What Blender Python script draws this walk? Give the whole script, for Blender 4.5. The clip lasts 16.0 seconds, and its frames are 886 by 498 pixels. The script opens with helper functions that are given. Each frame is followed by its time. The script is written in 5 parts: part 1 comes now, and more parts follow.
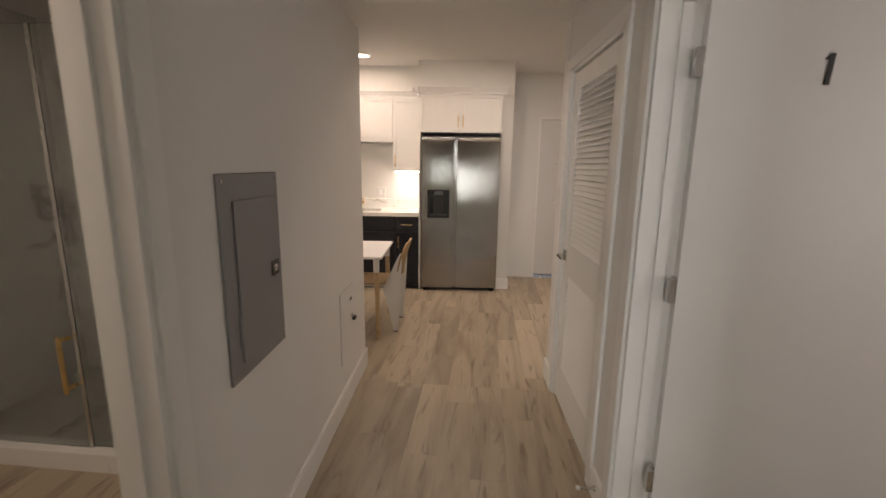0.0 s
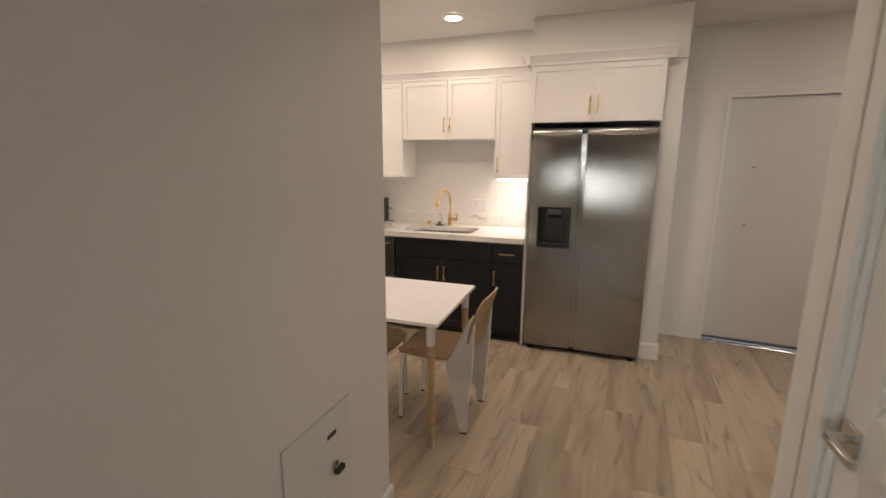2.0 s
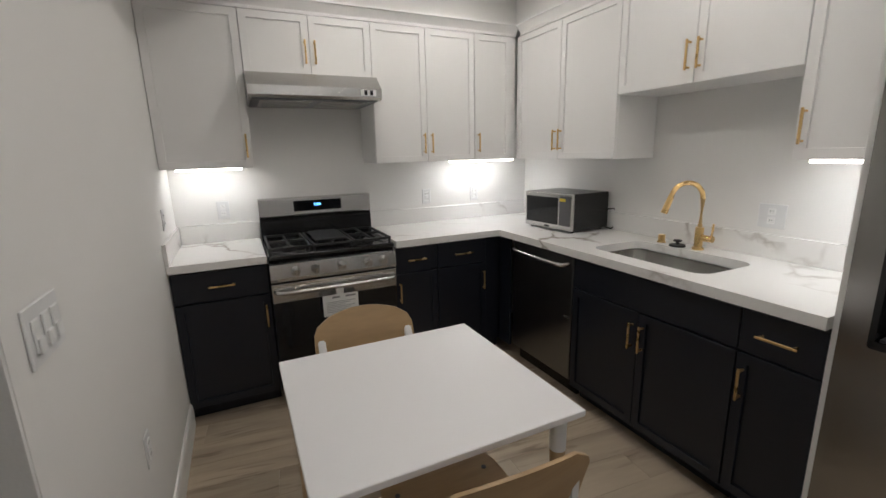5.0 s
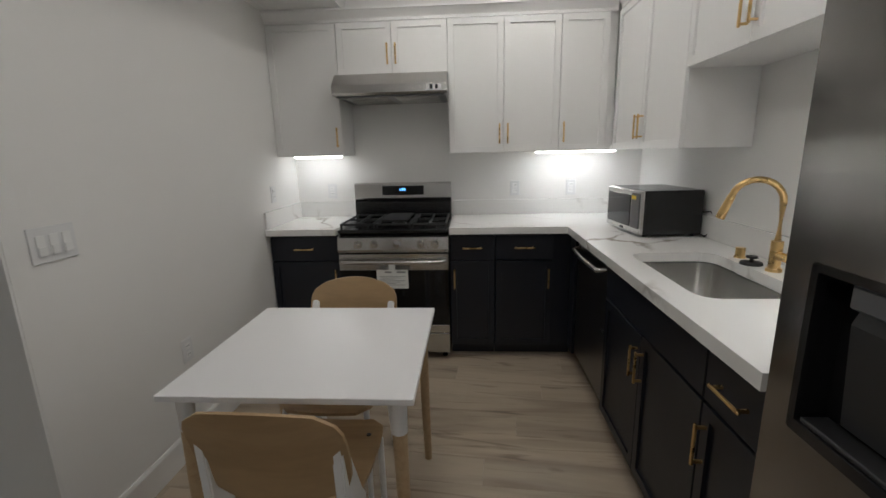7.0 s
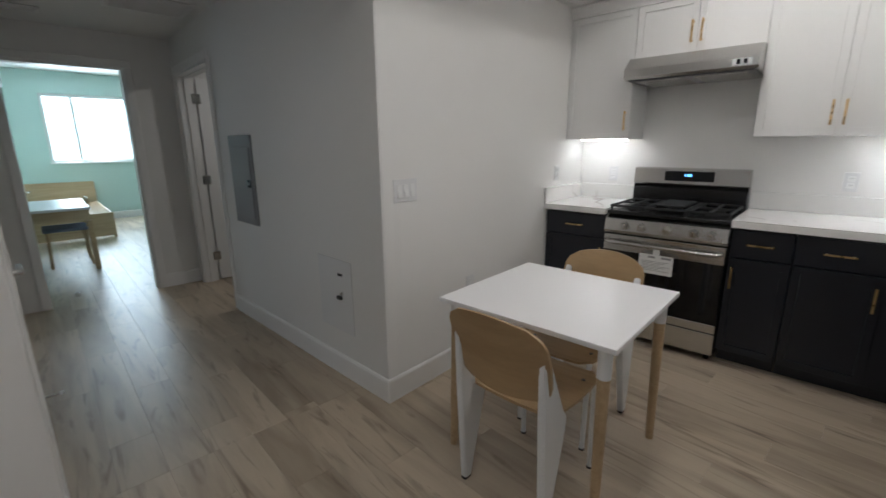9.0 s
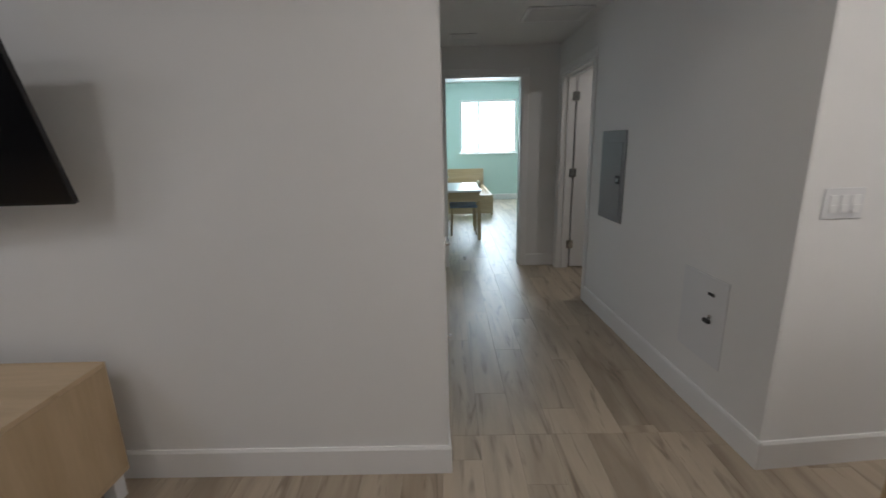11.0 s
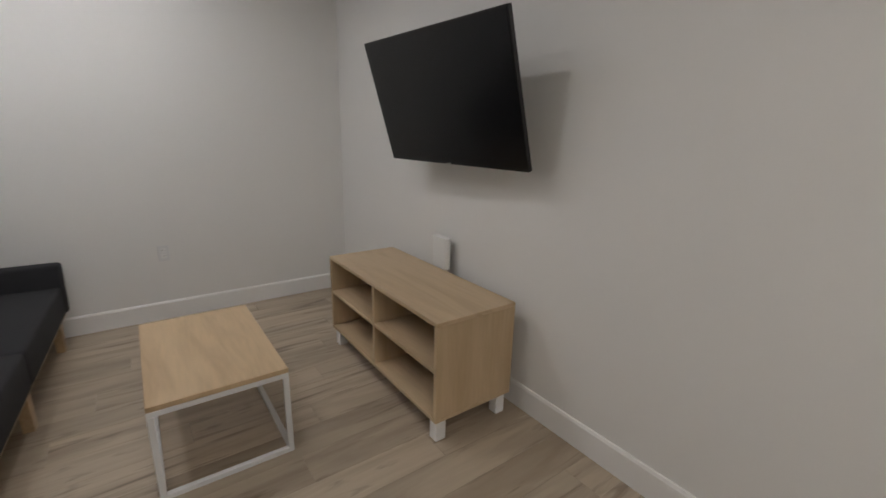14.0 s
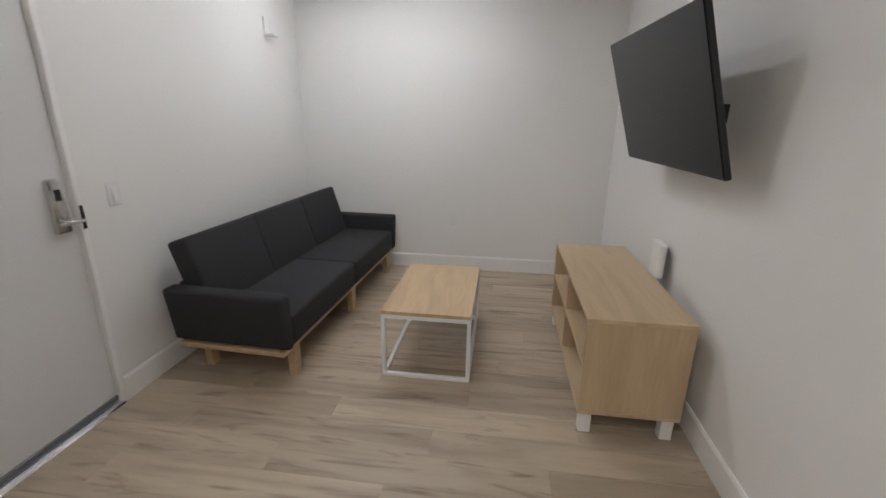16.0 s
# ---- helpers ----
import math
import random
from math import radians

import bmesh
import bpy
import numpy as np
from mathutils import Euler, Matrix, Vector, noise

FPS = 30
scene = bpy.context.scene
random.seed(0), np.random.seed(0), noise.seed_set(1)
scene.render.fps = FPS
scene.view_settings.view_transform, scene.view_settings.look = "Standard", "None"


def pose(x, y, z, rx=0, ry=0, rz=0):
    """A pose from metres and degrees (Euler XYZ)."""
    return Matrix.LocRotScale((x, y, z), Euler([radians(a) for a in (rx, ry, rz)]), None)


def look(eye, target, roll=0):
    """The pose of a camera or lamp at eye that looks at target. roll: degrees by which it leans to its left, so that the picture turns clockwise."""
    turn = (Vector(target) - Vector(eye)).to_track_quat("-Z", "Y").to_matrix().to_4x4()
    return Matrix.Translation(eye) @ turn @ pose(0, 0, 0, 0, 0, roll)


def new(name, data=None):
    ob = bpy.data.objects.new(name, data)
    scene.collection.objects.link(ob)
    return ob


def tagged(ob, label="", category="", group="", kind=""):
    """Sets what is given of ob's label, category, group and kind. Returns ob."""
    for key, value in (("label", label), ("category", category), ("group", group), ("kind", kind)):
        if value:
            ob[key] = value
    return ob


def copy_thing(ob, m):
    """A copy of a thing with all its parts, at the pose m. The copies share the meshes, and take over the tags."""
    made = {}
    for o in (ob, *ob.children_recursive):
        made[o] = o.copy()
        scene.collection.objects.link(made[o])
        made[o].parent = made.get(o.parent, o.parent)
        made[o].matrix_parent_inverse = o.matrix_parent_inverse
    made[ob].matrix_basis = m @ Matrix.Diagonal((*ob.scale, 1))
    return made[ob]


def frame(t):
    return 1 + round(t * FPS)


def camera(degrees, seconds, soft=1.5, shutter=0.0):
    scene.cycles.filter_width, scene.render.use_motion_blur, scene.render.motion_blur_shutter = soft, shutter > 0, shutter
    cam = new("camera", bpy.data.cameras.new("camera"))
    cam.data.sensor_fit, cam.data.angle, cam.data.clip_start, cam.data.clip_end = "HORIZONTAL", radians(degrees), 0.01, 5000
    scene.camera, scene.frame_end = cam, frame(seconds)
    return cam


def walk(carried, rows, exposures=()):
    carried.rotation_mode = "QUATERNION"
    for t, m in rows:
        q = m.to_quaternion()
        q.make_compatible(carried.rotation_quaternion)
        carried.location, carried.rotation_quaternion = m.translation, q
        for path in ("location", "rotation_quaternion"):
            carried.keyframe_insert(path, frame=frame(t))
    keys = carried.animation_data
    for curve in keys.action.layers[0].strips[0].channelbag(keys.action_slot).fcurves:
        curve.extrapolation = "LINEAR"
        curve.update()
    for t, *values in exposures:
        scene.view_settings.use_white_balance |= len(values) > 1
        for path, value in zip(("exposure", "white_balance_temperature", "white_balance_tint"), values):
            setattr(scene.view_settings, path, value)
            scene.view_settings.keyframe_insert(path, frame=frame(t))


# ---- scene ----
cam = camera(91.6, 16.0, soft=1.5, shutter=0.28)
PATH = [
    (0, (0.587, 0.809, 1.499), (0.402, 2.763, 1.118), 0.8),
    (0.5, (0.584, 1.258, 1.506), (0.385, 3.212, 1.128), 1.1),
    (1, (0.6, 1.653, 1.517), (0.345, 3.6, 1.139), 0.8),
    (1.5, (0.652, 2.037, 1.498), (0.16, 3.939, 1.123), 0.7),
    (2, (0.613, 2.351, 1.55), (-0.175, 4.148, 1.162), 0.4),
    (2.5, (0.598, 2.693, 1.597), (-0.41, 4.373, 1.194), -0.0),
    (3, (0.608, 3.052, 1.586), (-0.576, 4.612, 1.18), 0.0),
    (3.5, (0.567, 3.356, 1.554), (-0.78, 4.775, 1.138), -0.1),
    (4, (0.536, 3.65, 1.5), (-0.97, 4.897, 1.076), -0.3),
    (4.5, (0.553, 3.954, 1.487), (-1.148, 4.913, 1.054), -0.9),
    (7, (0.754, 5.282, 1.422), (-1.175, 4.986, 0.988), -1.3),
    (7.5, (0.787, 5.417, 1.43), (-1.076, 4.84, 0.985), -1.2),
    (8, (0.848, 5.473, 1.429), (-0.92, 4.654, 0.975), -1.2),
    (8.5, (0.91, 5.544, 1.413), (-0.65, 4.384, 0.946), -0.9),
    (9, (0.953, 5.572, 1.392), (-0.371, 4.149, 0.919), -0.5),
    (11.5, (1.115, 5.372, 1.428), (1.468, 3.464, 0.945), -1.3),
    (12, (1.195, 5.345, 1.409), (1.832, 3.513, 0.922), -0.7),
    (12.5, (1.214, 5.328, 1.41), (2.123, 3.619, 0.905), -0.1),
    (13, (1.217, 5.32, 1.425), (2.384, 3.782, 0.904), 0.7),
    (13.5, (1.18, 5.315, 1.385), (2.548, 3.949, 0.874), 1.1),
    (14, (1.042, 5.315, 1.399), (2.608, 4.184, 0.878), 1.3),
    (14.5, (0.939, 5.186, 1.402), (2.695, 4.393, 0.866), 1.0),
    (15, (0.811, 5.076, 1.435), (2.687, 4.663, 0.881), 0.8),
    (15.5, (0.703, 4.95, 1.442), (2.618, 4.89, 0.869), 0.8),
    (16, (0.61, 4.756, 1.459), (2.505, 5.009, 0.872), 0.8),
]
EXPOSURES = [(0.0, 0.42, 7600, 21), (2.0, 0.29, 7400, 19), (3.5, 0.03, 6500, 13), (4.5, -0.15, 6050, 10), (7.0, -0.5, 5800, 7), (9.0, -0.18, 5680, 8),
             (11.5, 0.0, 5850, 11), (12.5, -0.05, 5850, 10), (13.5, 0.13, 6000, 10), (14.5, 0.32, 6050, 10), (16.0, 0.58, 5900, 10)]
walk(cam, [(t, look(e, g, r)) for t, e, g, r in PATH], EXPOSURES)

# ---- world and lights ----
world = bpy.data.worlds.new("sky")
scene.world = world
world.use_nodes = True
wn = world.node_tree.nodes
sky = wn.new("ShaderNodeTexSky")
sky.sky_type, sky.sun_disc, sky.sun_elevation, sky.sun_rotation = "NISHITA", False, radians(48), radians(150)
world.node_tree.links.new(sky.outputs[0], wn["Background"].inputs[0])
wn["Background"].inputs[1].default_value = 0.15
sun_data = bpy.data.lights.new("sun", "SUN")
sun_data.energy, sun_data.angle, sun_data.color = 3.0, radians(0.5), (1.0, 0.95, 0.88)
sun = new("sun", sun_data)
sun.matrix_world = look((0, -20, 20), (9, -8, 0))

WARM = (1.0, 0.90, 0.78)
COOL = (1.0, 0.96, 0.93)


def area(name, place, size, power, color, aim=(0, 0, -1), size_y=0.0):
    d = bpy.data.lights.new(name, "AREA")
    d.shape, d.size, d.energy, d.color = ("RECTANGLE" if size_y else "DISK"), size, power, color
    if size_y:
        d.size_y = size_y
    ob = new(name, d)
    ob.matrix_world = look(place, Vector(place) + Vector(aim))
    return ob


# the last one, at the hall mouth, is an invented fixture that brightens the hall
DOWNLIGHTS = [(-1.93, 5.46), (-0.77, 5.67), (-1.75, 4.75), (-0.35, 4.75), (2.60, 5.30), (3.85, 5.30), (2.60, 5.98), (3.85, 5.98), (0.55, 4.95)]
HIGH, LOW = 2.66, 2.37
for dx, dy in DOWNLIGHTS:
    area("downlight_lamp", (dx, dy, HIGH - 0.022), 0.15, 5.8 if dx > 0 and dx < 1 else 4.0 if dx < 1 else 2.3 if dx < 3 else 4.4, WARM if dx < 1 else COOL)

# daylight in the bedroom window, an added fill in the side room, the bathroom lamp
area("window_daylight", (0.03, -5.12, 1.73), 1.25, 75.0, (0.84, 0.95, 1.0), (0, 1, -0.15), 1.2)
# invented fill with no window behind it, aimed through the doorway to brighten the hall
area("side_room_daylight", (3.0, 0.62, 1.55), 1.2, 13.0, (0.96, 0.97, 1.0), (-0.45, 1, -0.03), 1.2)
area("bathroom_lamp", (-1.1, 1.4, 2.3), 0.12, 7.0, WARM)

# ---- materials ----
def mat(name, color, rough=0.5, metal=0.0, vary=0.06, scale=3.0, fine=60.0, bump=0.05, spread=0.08, stretch=(1, 1, 1), coat=0.0):
    m = bpy.data.materials.new(name)
    m.use_nodes = True
    n, l = m.node_tree.nodes, m.node_tree.links
    b = n["Principled BSDF"]
    tc = n.new("ShaderNodeTexCoord")
    mp = n.new("ShaderNodeMapping")
    mp.inputs["Scale"].default_value = stretch
    l.new(tc.outputs["Object"], mp.inputs[0])
    big, small = n.new("ShaderNodeTexNoise"), n.new("ShaderNodeTexNoise")
    big.inputs["Scale"].default_value, small.inputs["Scale"].default_value = scale, fine
    big.inputs["Detail"].default_value, small.inputs["Detail"].default_value = 4, 3
    l.new(mp.outputs[0], big.inputs["Vector"])
    l.new(mp.outputs[0], small.inputs["Vector"])
    mix = n.new("ShaderNodeMix")
    mix.data_type = "RGBA"
    lo = [max(0.0, c * (1 - vary)) for c in color]
    hi = [min(1.0, c * (1 + vary)) for c in color]
    mix.inputs[6].default_value, mix.inputs[7].default_value = (*lo, 1), (*hi, 1)
    add = n.new("ShaderNodeMath")
    add.operation = "MULTIPLY_ADD"
    add.inputs[1].default_value = 0.35
    l.new(small.outputs[0], add.inputs[0])
    sc = n.new("ShaderNodeMath")
    sc.operation = "MULTIPLY"
    sc.inputs[1].default_value = 0.65
    l.new(big.outputs[0], sc.inputs[0])
    l.new(sc.outputs[0], add.inputs[2])
    l.new(add.outputs[0], mix.inputs[0])
    l.new(mix.outputs[2], b.inputs["Base Color"])
    rr = n.new("ShaderNodeMapRange")
    rr.inputs[3].default_value, rr.inputs[4].default_value = max(0.02, rough - spread), min(1, rough + spread)
    l.new(big.outputs[0], rr.inputs[0])
    l.new(rr.outputs[0], b.inputs["Roughness"])
    b.inputs["Metallic"].default_value = metal
    b.inputs["Coat Weight"].default_value = coat
    if bump:
        bp = n.new("ShaderNodeBump")
        bp.inputs["Strength"].default_value, bp.inputs["Distance"].default_value = bump, 0.004
        l.new(small.outputs[0], bp.inputs["Height"])
        l.new(bp.outputs[0], b.inputs["Normal"])
    return m


def wood(name, light, dark, grain=(1.2, 14, 14), rough=0.45, streak=0.5, per_piece=0.0, knots=0.0):
    """Streaky wood along local x; per_piece shifts tone and grain from piece to piece."""
    m = bpy.data.materials.new(name)
    m.use_nodes = True
    n, l = m.node_tree.nodes, m.node_tree.links
    b = n["Principled BSDF"]
    tc, mp = n.new("ShaderNodeTexCoord"), n.new("ShaderNodeMapping")
    mp.inputs["Scale"].default_value = grain
    l.new(tc.outputs["Object"], mp.inputs[0])
    info = n.new("ShaderNodeObjectInfo")
    if per_piece:
        off = n.new("ShaderNodeMath")
        off.operation = "MULTIPLY"
        off.inputs[1].default_value = 57.0
        l.new(info.outputs["Random"], off.inputs[0])
        comb = n.new("ShaderNodeCombineXYZ")
        for i in range(3):
            l.new(off.outputs[0], comb.inputs[i])
        l.new(comb.outputs[0], mp.inputs[1])
    a, c = n.new("ShaderNodeTexNoise"), n.new("ShaderNodeTexNoise")
    a.inputs["Scale"].default_value, a.inputs["Detail"].default_value, a.inputs["Distortion"].default_value = 1.0, 6, 0.9
    c.inputs["Scale"].default_value, c.inputs["Detail"].default_value = 6.0, 5
    l.new(mp.outputs[0], a.inputs["Vector"])
    l.new(mp.outputs[0], c.inputs["Vector"])
    ramp = n.new("ShaderNodeValToRGB")
    ramp.color_ramp.elements[0].position, ramp.color_ramp.elements[0].color = 0.5 - 0.28 * streak - 0.06, (*dark, 1)
    ramp.color_ramp.elements[1].position, ramp.color_ramp.elements[1].color = 0.56, (*light, 1)
    l.new(a.outputs[0], ramp.inputs[0])
    hsv = n.new("ShaderNodeHueSaturation")
    l.new(ramp.outputs[0], hsv.inputs["Color"])
    val = n.new("ShaderNodeMapRange")
    val.inputs[3].default_value, val.inputs[4].default_value = 0.88, 1.10
    l.new(c.outputs[0], val.inputs[0])
    last = val.outputs[0]
    if per_piece:
        pv = n.new("ShaderNodeMapRange")
        pv.inputs[3].default_value, pv.inputs[4].default_value = 1 - per_piece, 1 + per_piece
        l.new(info.outputs["Random"], pv.inputs[0])
        mu = n.new("ShaderNodeMath")
        mu.operation = "MULTIPLY"
        l.new(last, mu.inputs[0])
        l.new(pv.outputs[0], mu.inputs[1])
        last = mu.outputs[0]
    l.new(last, hsv.inputs["Value"])
    out = hsv.outputs[0]
    if knots:
        k = n.new("ShaderNodeTexNoise")
        k.inputs["Scale"].default_value, k.inputs["Detail"].default_value, k.inputs["Distortion"].default_value = 1.7, 3, 2.2
        l.new(mp.outputs[0], k.inputs["Vector"])
        kr = n.new("ShaderNodeMapRange")
        kr.inputs[1].default_value, kr.inputs[2].default_value = 0.57, 0.73
        l.new(k.outputs[0], kr.inputs[0])
        km = n.new("ShaderNodeMath")
        km.operation = "MULTIPLY"
        km.inputs[1].default_value = knots
        l.new(kr.outputs[0], km.inputs[0])
        kx = n.new("ShaderNodeMix")
        kx.data_type = "RGBA"
        l.new(km.outputs[0], kx.inputs[0])
        l.new(out, kx.inputs[6])
        kx.inputs[7].default_value = (dark[0] * 0.45, dark[1] * 0.42, dark[2] * 0.4, 1)
        out = kx.outputs[2]
    l.new(out, b.inputs["Base Color"])
    rr = n.new("ShaderNodeMapRange")
    rr.inputs[3].default_value, rr.inputs[4].default_value = rough - 0.06, rough + 0.1
    l.new(c.outputs[0], rr.inputs[0])
    l.new(rr.outputs[0], b.inputs["Roughness"])
    bp = n.new("ShaderNodeBump")
    bp.inputs["Strength"].default_value, bp.inputs["Distance"].default_value = 0.12, 0.002
    l.new(c.outputs[0], bp.inputs["Height"])
    l.new(bp.outputs[0], b.inputs["Normal"])
    return m


def veined(name, base, vein, rough=0.25, scale=1.3):
    m = bpy.data.materials.new(name)
    m.use_nodes = True
    n, l = m.node_tree.nodes, m.node_tree.links
    b = n["Principled BSDF"]
    tc = n.new("ShaderNodeTexCoord")
    warp = n.new("ShaderNodeTexNoise")
    warp.inputs["Scale"].default_value, warp.inputs["Detail"].default_value = 1.6, 6
    l.new(tc.outputs["Object"], warp.inputs["Vector"])
    vm = n.new("ShaderNodeVectorMath")
    vm.operation = "MULTIPLY_ADD"
    vm.inputs[1].default_value = (0.9, 0.9, 0.9)
    l.new(warp.outputs["Color"], vm.inputs[0])
    l.new(tc.outputs["Object"], vm.inputs[2])
    vo = n.new("ShaderNodeTexVoronoi")
    vo.feature = "DISTANCE_TO_EDGE"
    vo.inputs["Scale"].default_value = scale
    l.new(vm.outputs[0], vo.inputs["Vector"])
    thin = n.new("ShaderNodeMapRange")
    thin.inputs[1].default_value, thin.inputs[2].default_value = 0.0, 0.035
    thin.inputs[3].default_value, thin.inputs[4].default_value = 1.0, 0.0
    l.new(vo.outputs[0], thin.inputs[0])
    mask = n.new("ShaderNodeTexNoise")
    mask.inputs["Scale"].default_value = 2.3
    l.new(tc.outputs["Object"], mask.inputs["Vector"])
    mk = n.new("ShaderNodeMapRange")
    mk.inputs[1].default_value, mk.inputs[2].default_value = 0.48, 0.66
    l.new(mask.outputs[0], mk.inputs[0])
    mu = n.new("ShaderNodeMath")
    mu.operation = "MULTIPLY"
    l.new(thin.outputs[0], mu.inputs[0])
    l.new(mk.outputs[0], mu.inputs[1])
    mx = n.new("ShaderNodeMix")
    mx.data_type = "RGBA"
    mx.inputs[6].default_value, mx.inputs[7].default_value = (*base, 1), (*vein, 1)
    l.new(mu.outputs[0], mx.inputs[0])
    l.new(mx.outputs[2], b.inputs["Base Color"])
    b.inputs["Roughness"].default_value = rough
    return m


def glow(name, color, strength):
    m = bpy.data.materials.new(name)
    m.use_nodes = True
    b = m.node_tree.nodes["Principled BSDF"]
    b.inputs["Base Color"].default_value = (*color, 1)
    b.inputs["Emission Color"].default_value = (*color, 1)
    b.inputs["Emission Strength"].default_value = strength
    return m


def glass(name, tint=(0.95, 0.98, 0.97), rough=0.0):
    m = bpy.data.materials.new(name)
    m.use_nodes = True
    b = m.node_tree.nodes["Principled BSDF"]
    b.inputs["Base Color"].default_value = (*tint, 1)
    b.inputs["Transmission Weight"].default_value = 1.0
    b.inputs["Roughness"].default_value = rough
    b.inputs["IOR"].default_value = 1.45
    return m


def brushed(name, color, rough, stretch, grain=0.0):
    m = mat(name, color, rough, 1.0, 0.05, 2.0, 40.0, 0.03, 0.02, stretch)
    if grain:
        b = m.node_tree.nodes["Principled BSDF"]
        b.inputs["Anisotropic"].default_value, b.inputs["Anisotropic Rotation"].default_value = grain, 0.0
        tan = m.node_tree.nodes.new("ShaderNodeTangent")
        tan.direction_type, tan.axis = "RADIAL", "Z"
        m.node_tree.links.new(tan.outputs[0], b.inputs["Tangent"])
    return m


PAINT = mat("wall_paint", (0.79, 0.78, 0.76), 0.75, vary=0.025, scale=0.8, fine=180, bump=0.10)
CEIL = mat("ceiling_paint", (0.79, 0.78, 0.76), 0.85, vary=0.02, scale=0.7, fine=150, bump=0.12)
TRIM = mat("trim_paint", (0.84, 0.83, 0.815), 0.38, vary=0.02, scale=2, fine=40, bump=0.02)
DOORP = mat("door_paint", (0.82, 0.81, 0.795), 0.42, vary=0.02, scale=1.5, fine=60, bump=0.03)
CABW = mat("white_cabinet_paint", (0.82, 0.81, 0.80), 0.35, vary=0.015, scale=1.5, fine=50, bump=0.02)
NAVY = mat("navy_cabinet_paint", (0.007, 0.009, 0.016), 0.38, vary=0.12, scale=2, fine=60, bump=0.02)
GOLD = mat("brushed_gold", (0.72, 0.50, 0.22), 0.28, 1.0, 0.05, 20, 300, 0.02)
CHROME = mat("satin_nickel", (0.62, 0.61, 0.59), 0.25, 1.0, 0.04, 12, 200, 0.01)
STEEL = brushed("stainless_steel", (0.33, 0.32, 0.31), 0.17, (1, 1, 60), 1.0)
STEELX = brushed("stainless_steel_side_grain", (0.58, 0.57, 0.55), 0.26, (1, 1, 40))
DARKSTEEL = brushed("black_stainless_steel", (0.20, 0.195, 0.19), 0.30, (1, 1, 40))
BLACK = mat("black_enamel", (0.012, 0.012, 0.013), 0.22, 0, 0.1, 4, 80, 0.01)
BLACKGLASS = mat("black_oven_glass", (0.006, 0.006, 0.007), 0.07, 0, 0.1, 3, 20, 0.0, 0.02)
IRON = mat("cast_iron", (0.018, 0.018, 0.018), 0.55, 0, 0.15, 8, 120, 0.2)
RUBBER = mat("black_rubber", (0.02, 0.02, 0.02), 0.7, 0, 0.1, 8, 100, 0.05)
PLATE = mat("switch_plate_plastic", (0.73, 0.73, 0.73), 0.35, 0, 0.015, 6, 80, 0.01)
MINT = mat("mint_paint", (0.58, 0.72, 0.67), 0.75, vary=0.025, scale=0.8, fine=180, bump=0.10)
PLASTICW = mat("white_plastic", (0.80, 0.80, 0.79), 0.35, 0, 0.015, 6, 80, 0.01)
WHITEMETAL = mat("white_powder_coat", (0.80, 0.80, 0.80), 0.4, 0, 0.02, 6, 200, 0.03)
LAMINATE = mat("white_laminate", (0.83, 0.82, 0.83), 0.33, 0, 0.012, 2, 90, 0.02)
QUARTZ = veined("white_quartz", (0.82, 0.81, 0.79), (0.36, 0.32, 0.28), 0.2, 1.7)
MARBLE = veined("marble_tile", (0.72, 0.72, 0.71), (0.38, 0.38, 0.39), 0.15, 1.0)
BEECH = wood("beech_wood", (0.50, 0.36, 0.21), (0.43, 0.30, 0.165), (1.5, 30, 30), 0.42, 0.4)
PLY = wood("oak_plywood", (0.44, 0.30, 0.155), (0.37, 0.245, 0.12), (20, 2.0, 8), 0.42, 0.4)
OAKV = wood("oak_veneer", (0.56, 0.425, 0.27), (0.46, 0.335, 0.20), (1.0, 9, 9), 0.45, 0.5)
OAKSIDE = wood("oak_veneer_side", (0.55, 0.415, 0.26), (0.47, 0.345, 0.205), (9, 9, 1.0), 0.48, 0.5)
OAKTOP = wood("oak_table_top", (0.60, 0.44, 0.265), (0.47, 0.33, 0.19), (1.2, 10, 10), 0.42, 0.6)
PLANK = wood("vinyl_plank", (0.47, 0.39, 0.293), (0.25, 0.192, 0.135), (6.5, 0.8, 1), 0.40, 0.9, 0.12, 0.6)
CLOTH = mat("charcoal_cloth", (0.025, 0.025, 0.028), 0.9, 0, 0.2, 5, 420, 0.6)
SCREEN = mat("tv_screen", (0.006, 0.006, 0.007), 0.22, 0, 0.1, 3, 10, 0.0, 0.02)
SCREEN.node_tree.nodes["Principled BSDF"].inputs["Specular IOR Level"].default_value = 0.3
GREYPANEL = mat("grey_panel_paint", (0.25, 0.25, 0.255), 0.45, 0, 0.04, 4, 150, 0.06)
GREYPLASTIC = mat("grey_plastic", (0.10, 0.10, 0.105), 0.35, 0, 0.05, 5, 80, 0.01)
DARKPLASTIC = mat("dark_plastic", (0.03, 0.03, 0.032), 0.3, 0, 0.05, 5, 80, 0.01)
PAPER = mat("white_paper", (0.78, 0.78, 0.76), 0.8, 0, 0.02, 8, 100, 0.02)
INK = mat("dark_ink", (0.05, 0.05, 0.05), 0.8, 0, 0.1, 8, 100, 0.0)
YELLOW = mat("yellow_sticker", (0.75, 0.55, 0.05), 0.6, 0, 0.05, 8, 100, 0.0)
GASKET = mat("grey_gasket", (0.16, 0.16, 0.165), 0.6, 0, 0.05, 8, 100, 0.0)
BLUESEAT = mat("blue_grey_cloth", (0.20, 0.24, 0.34), 0.9, 0, 0.1, 8, 300, 0.3)
LED = glow("led_diffuser", (1.0, 0.93, 0.82), 14.0)
DISC = glow("downlight_diffuser", (1.0, 0.90, 0.76), 16.0)
CLOCK = glow("blue_clock_digits", (0.15, 0.45, 1.0), 4.0)
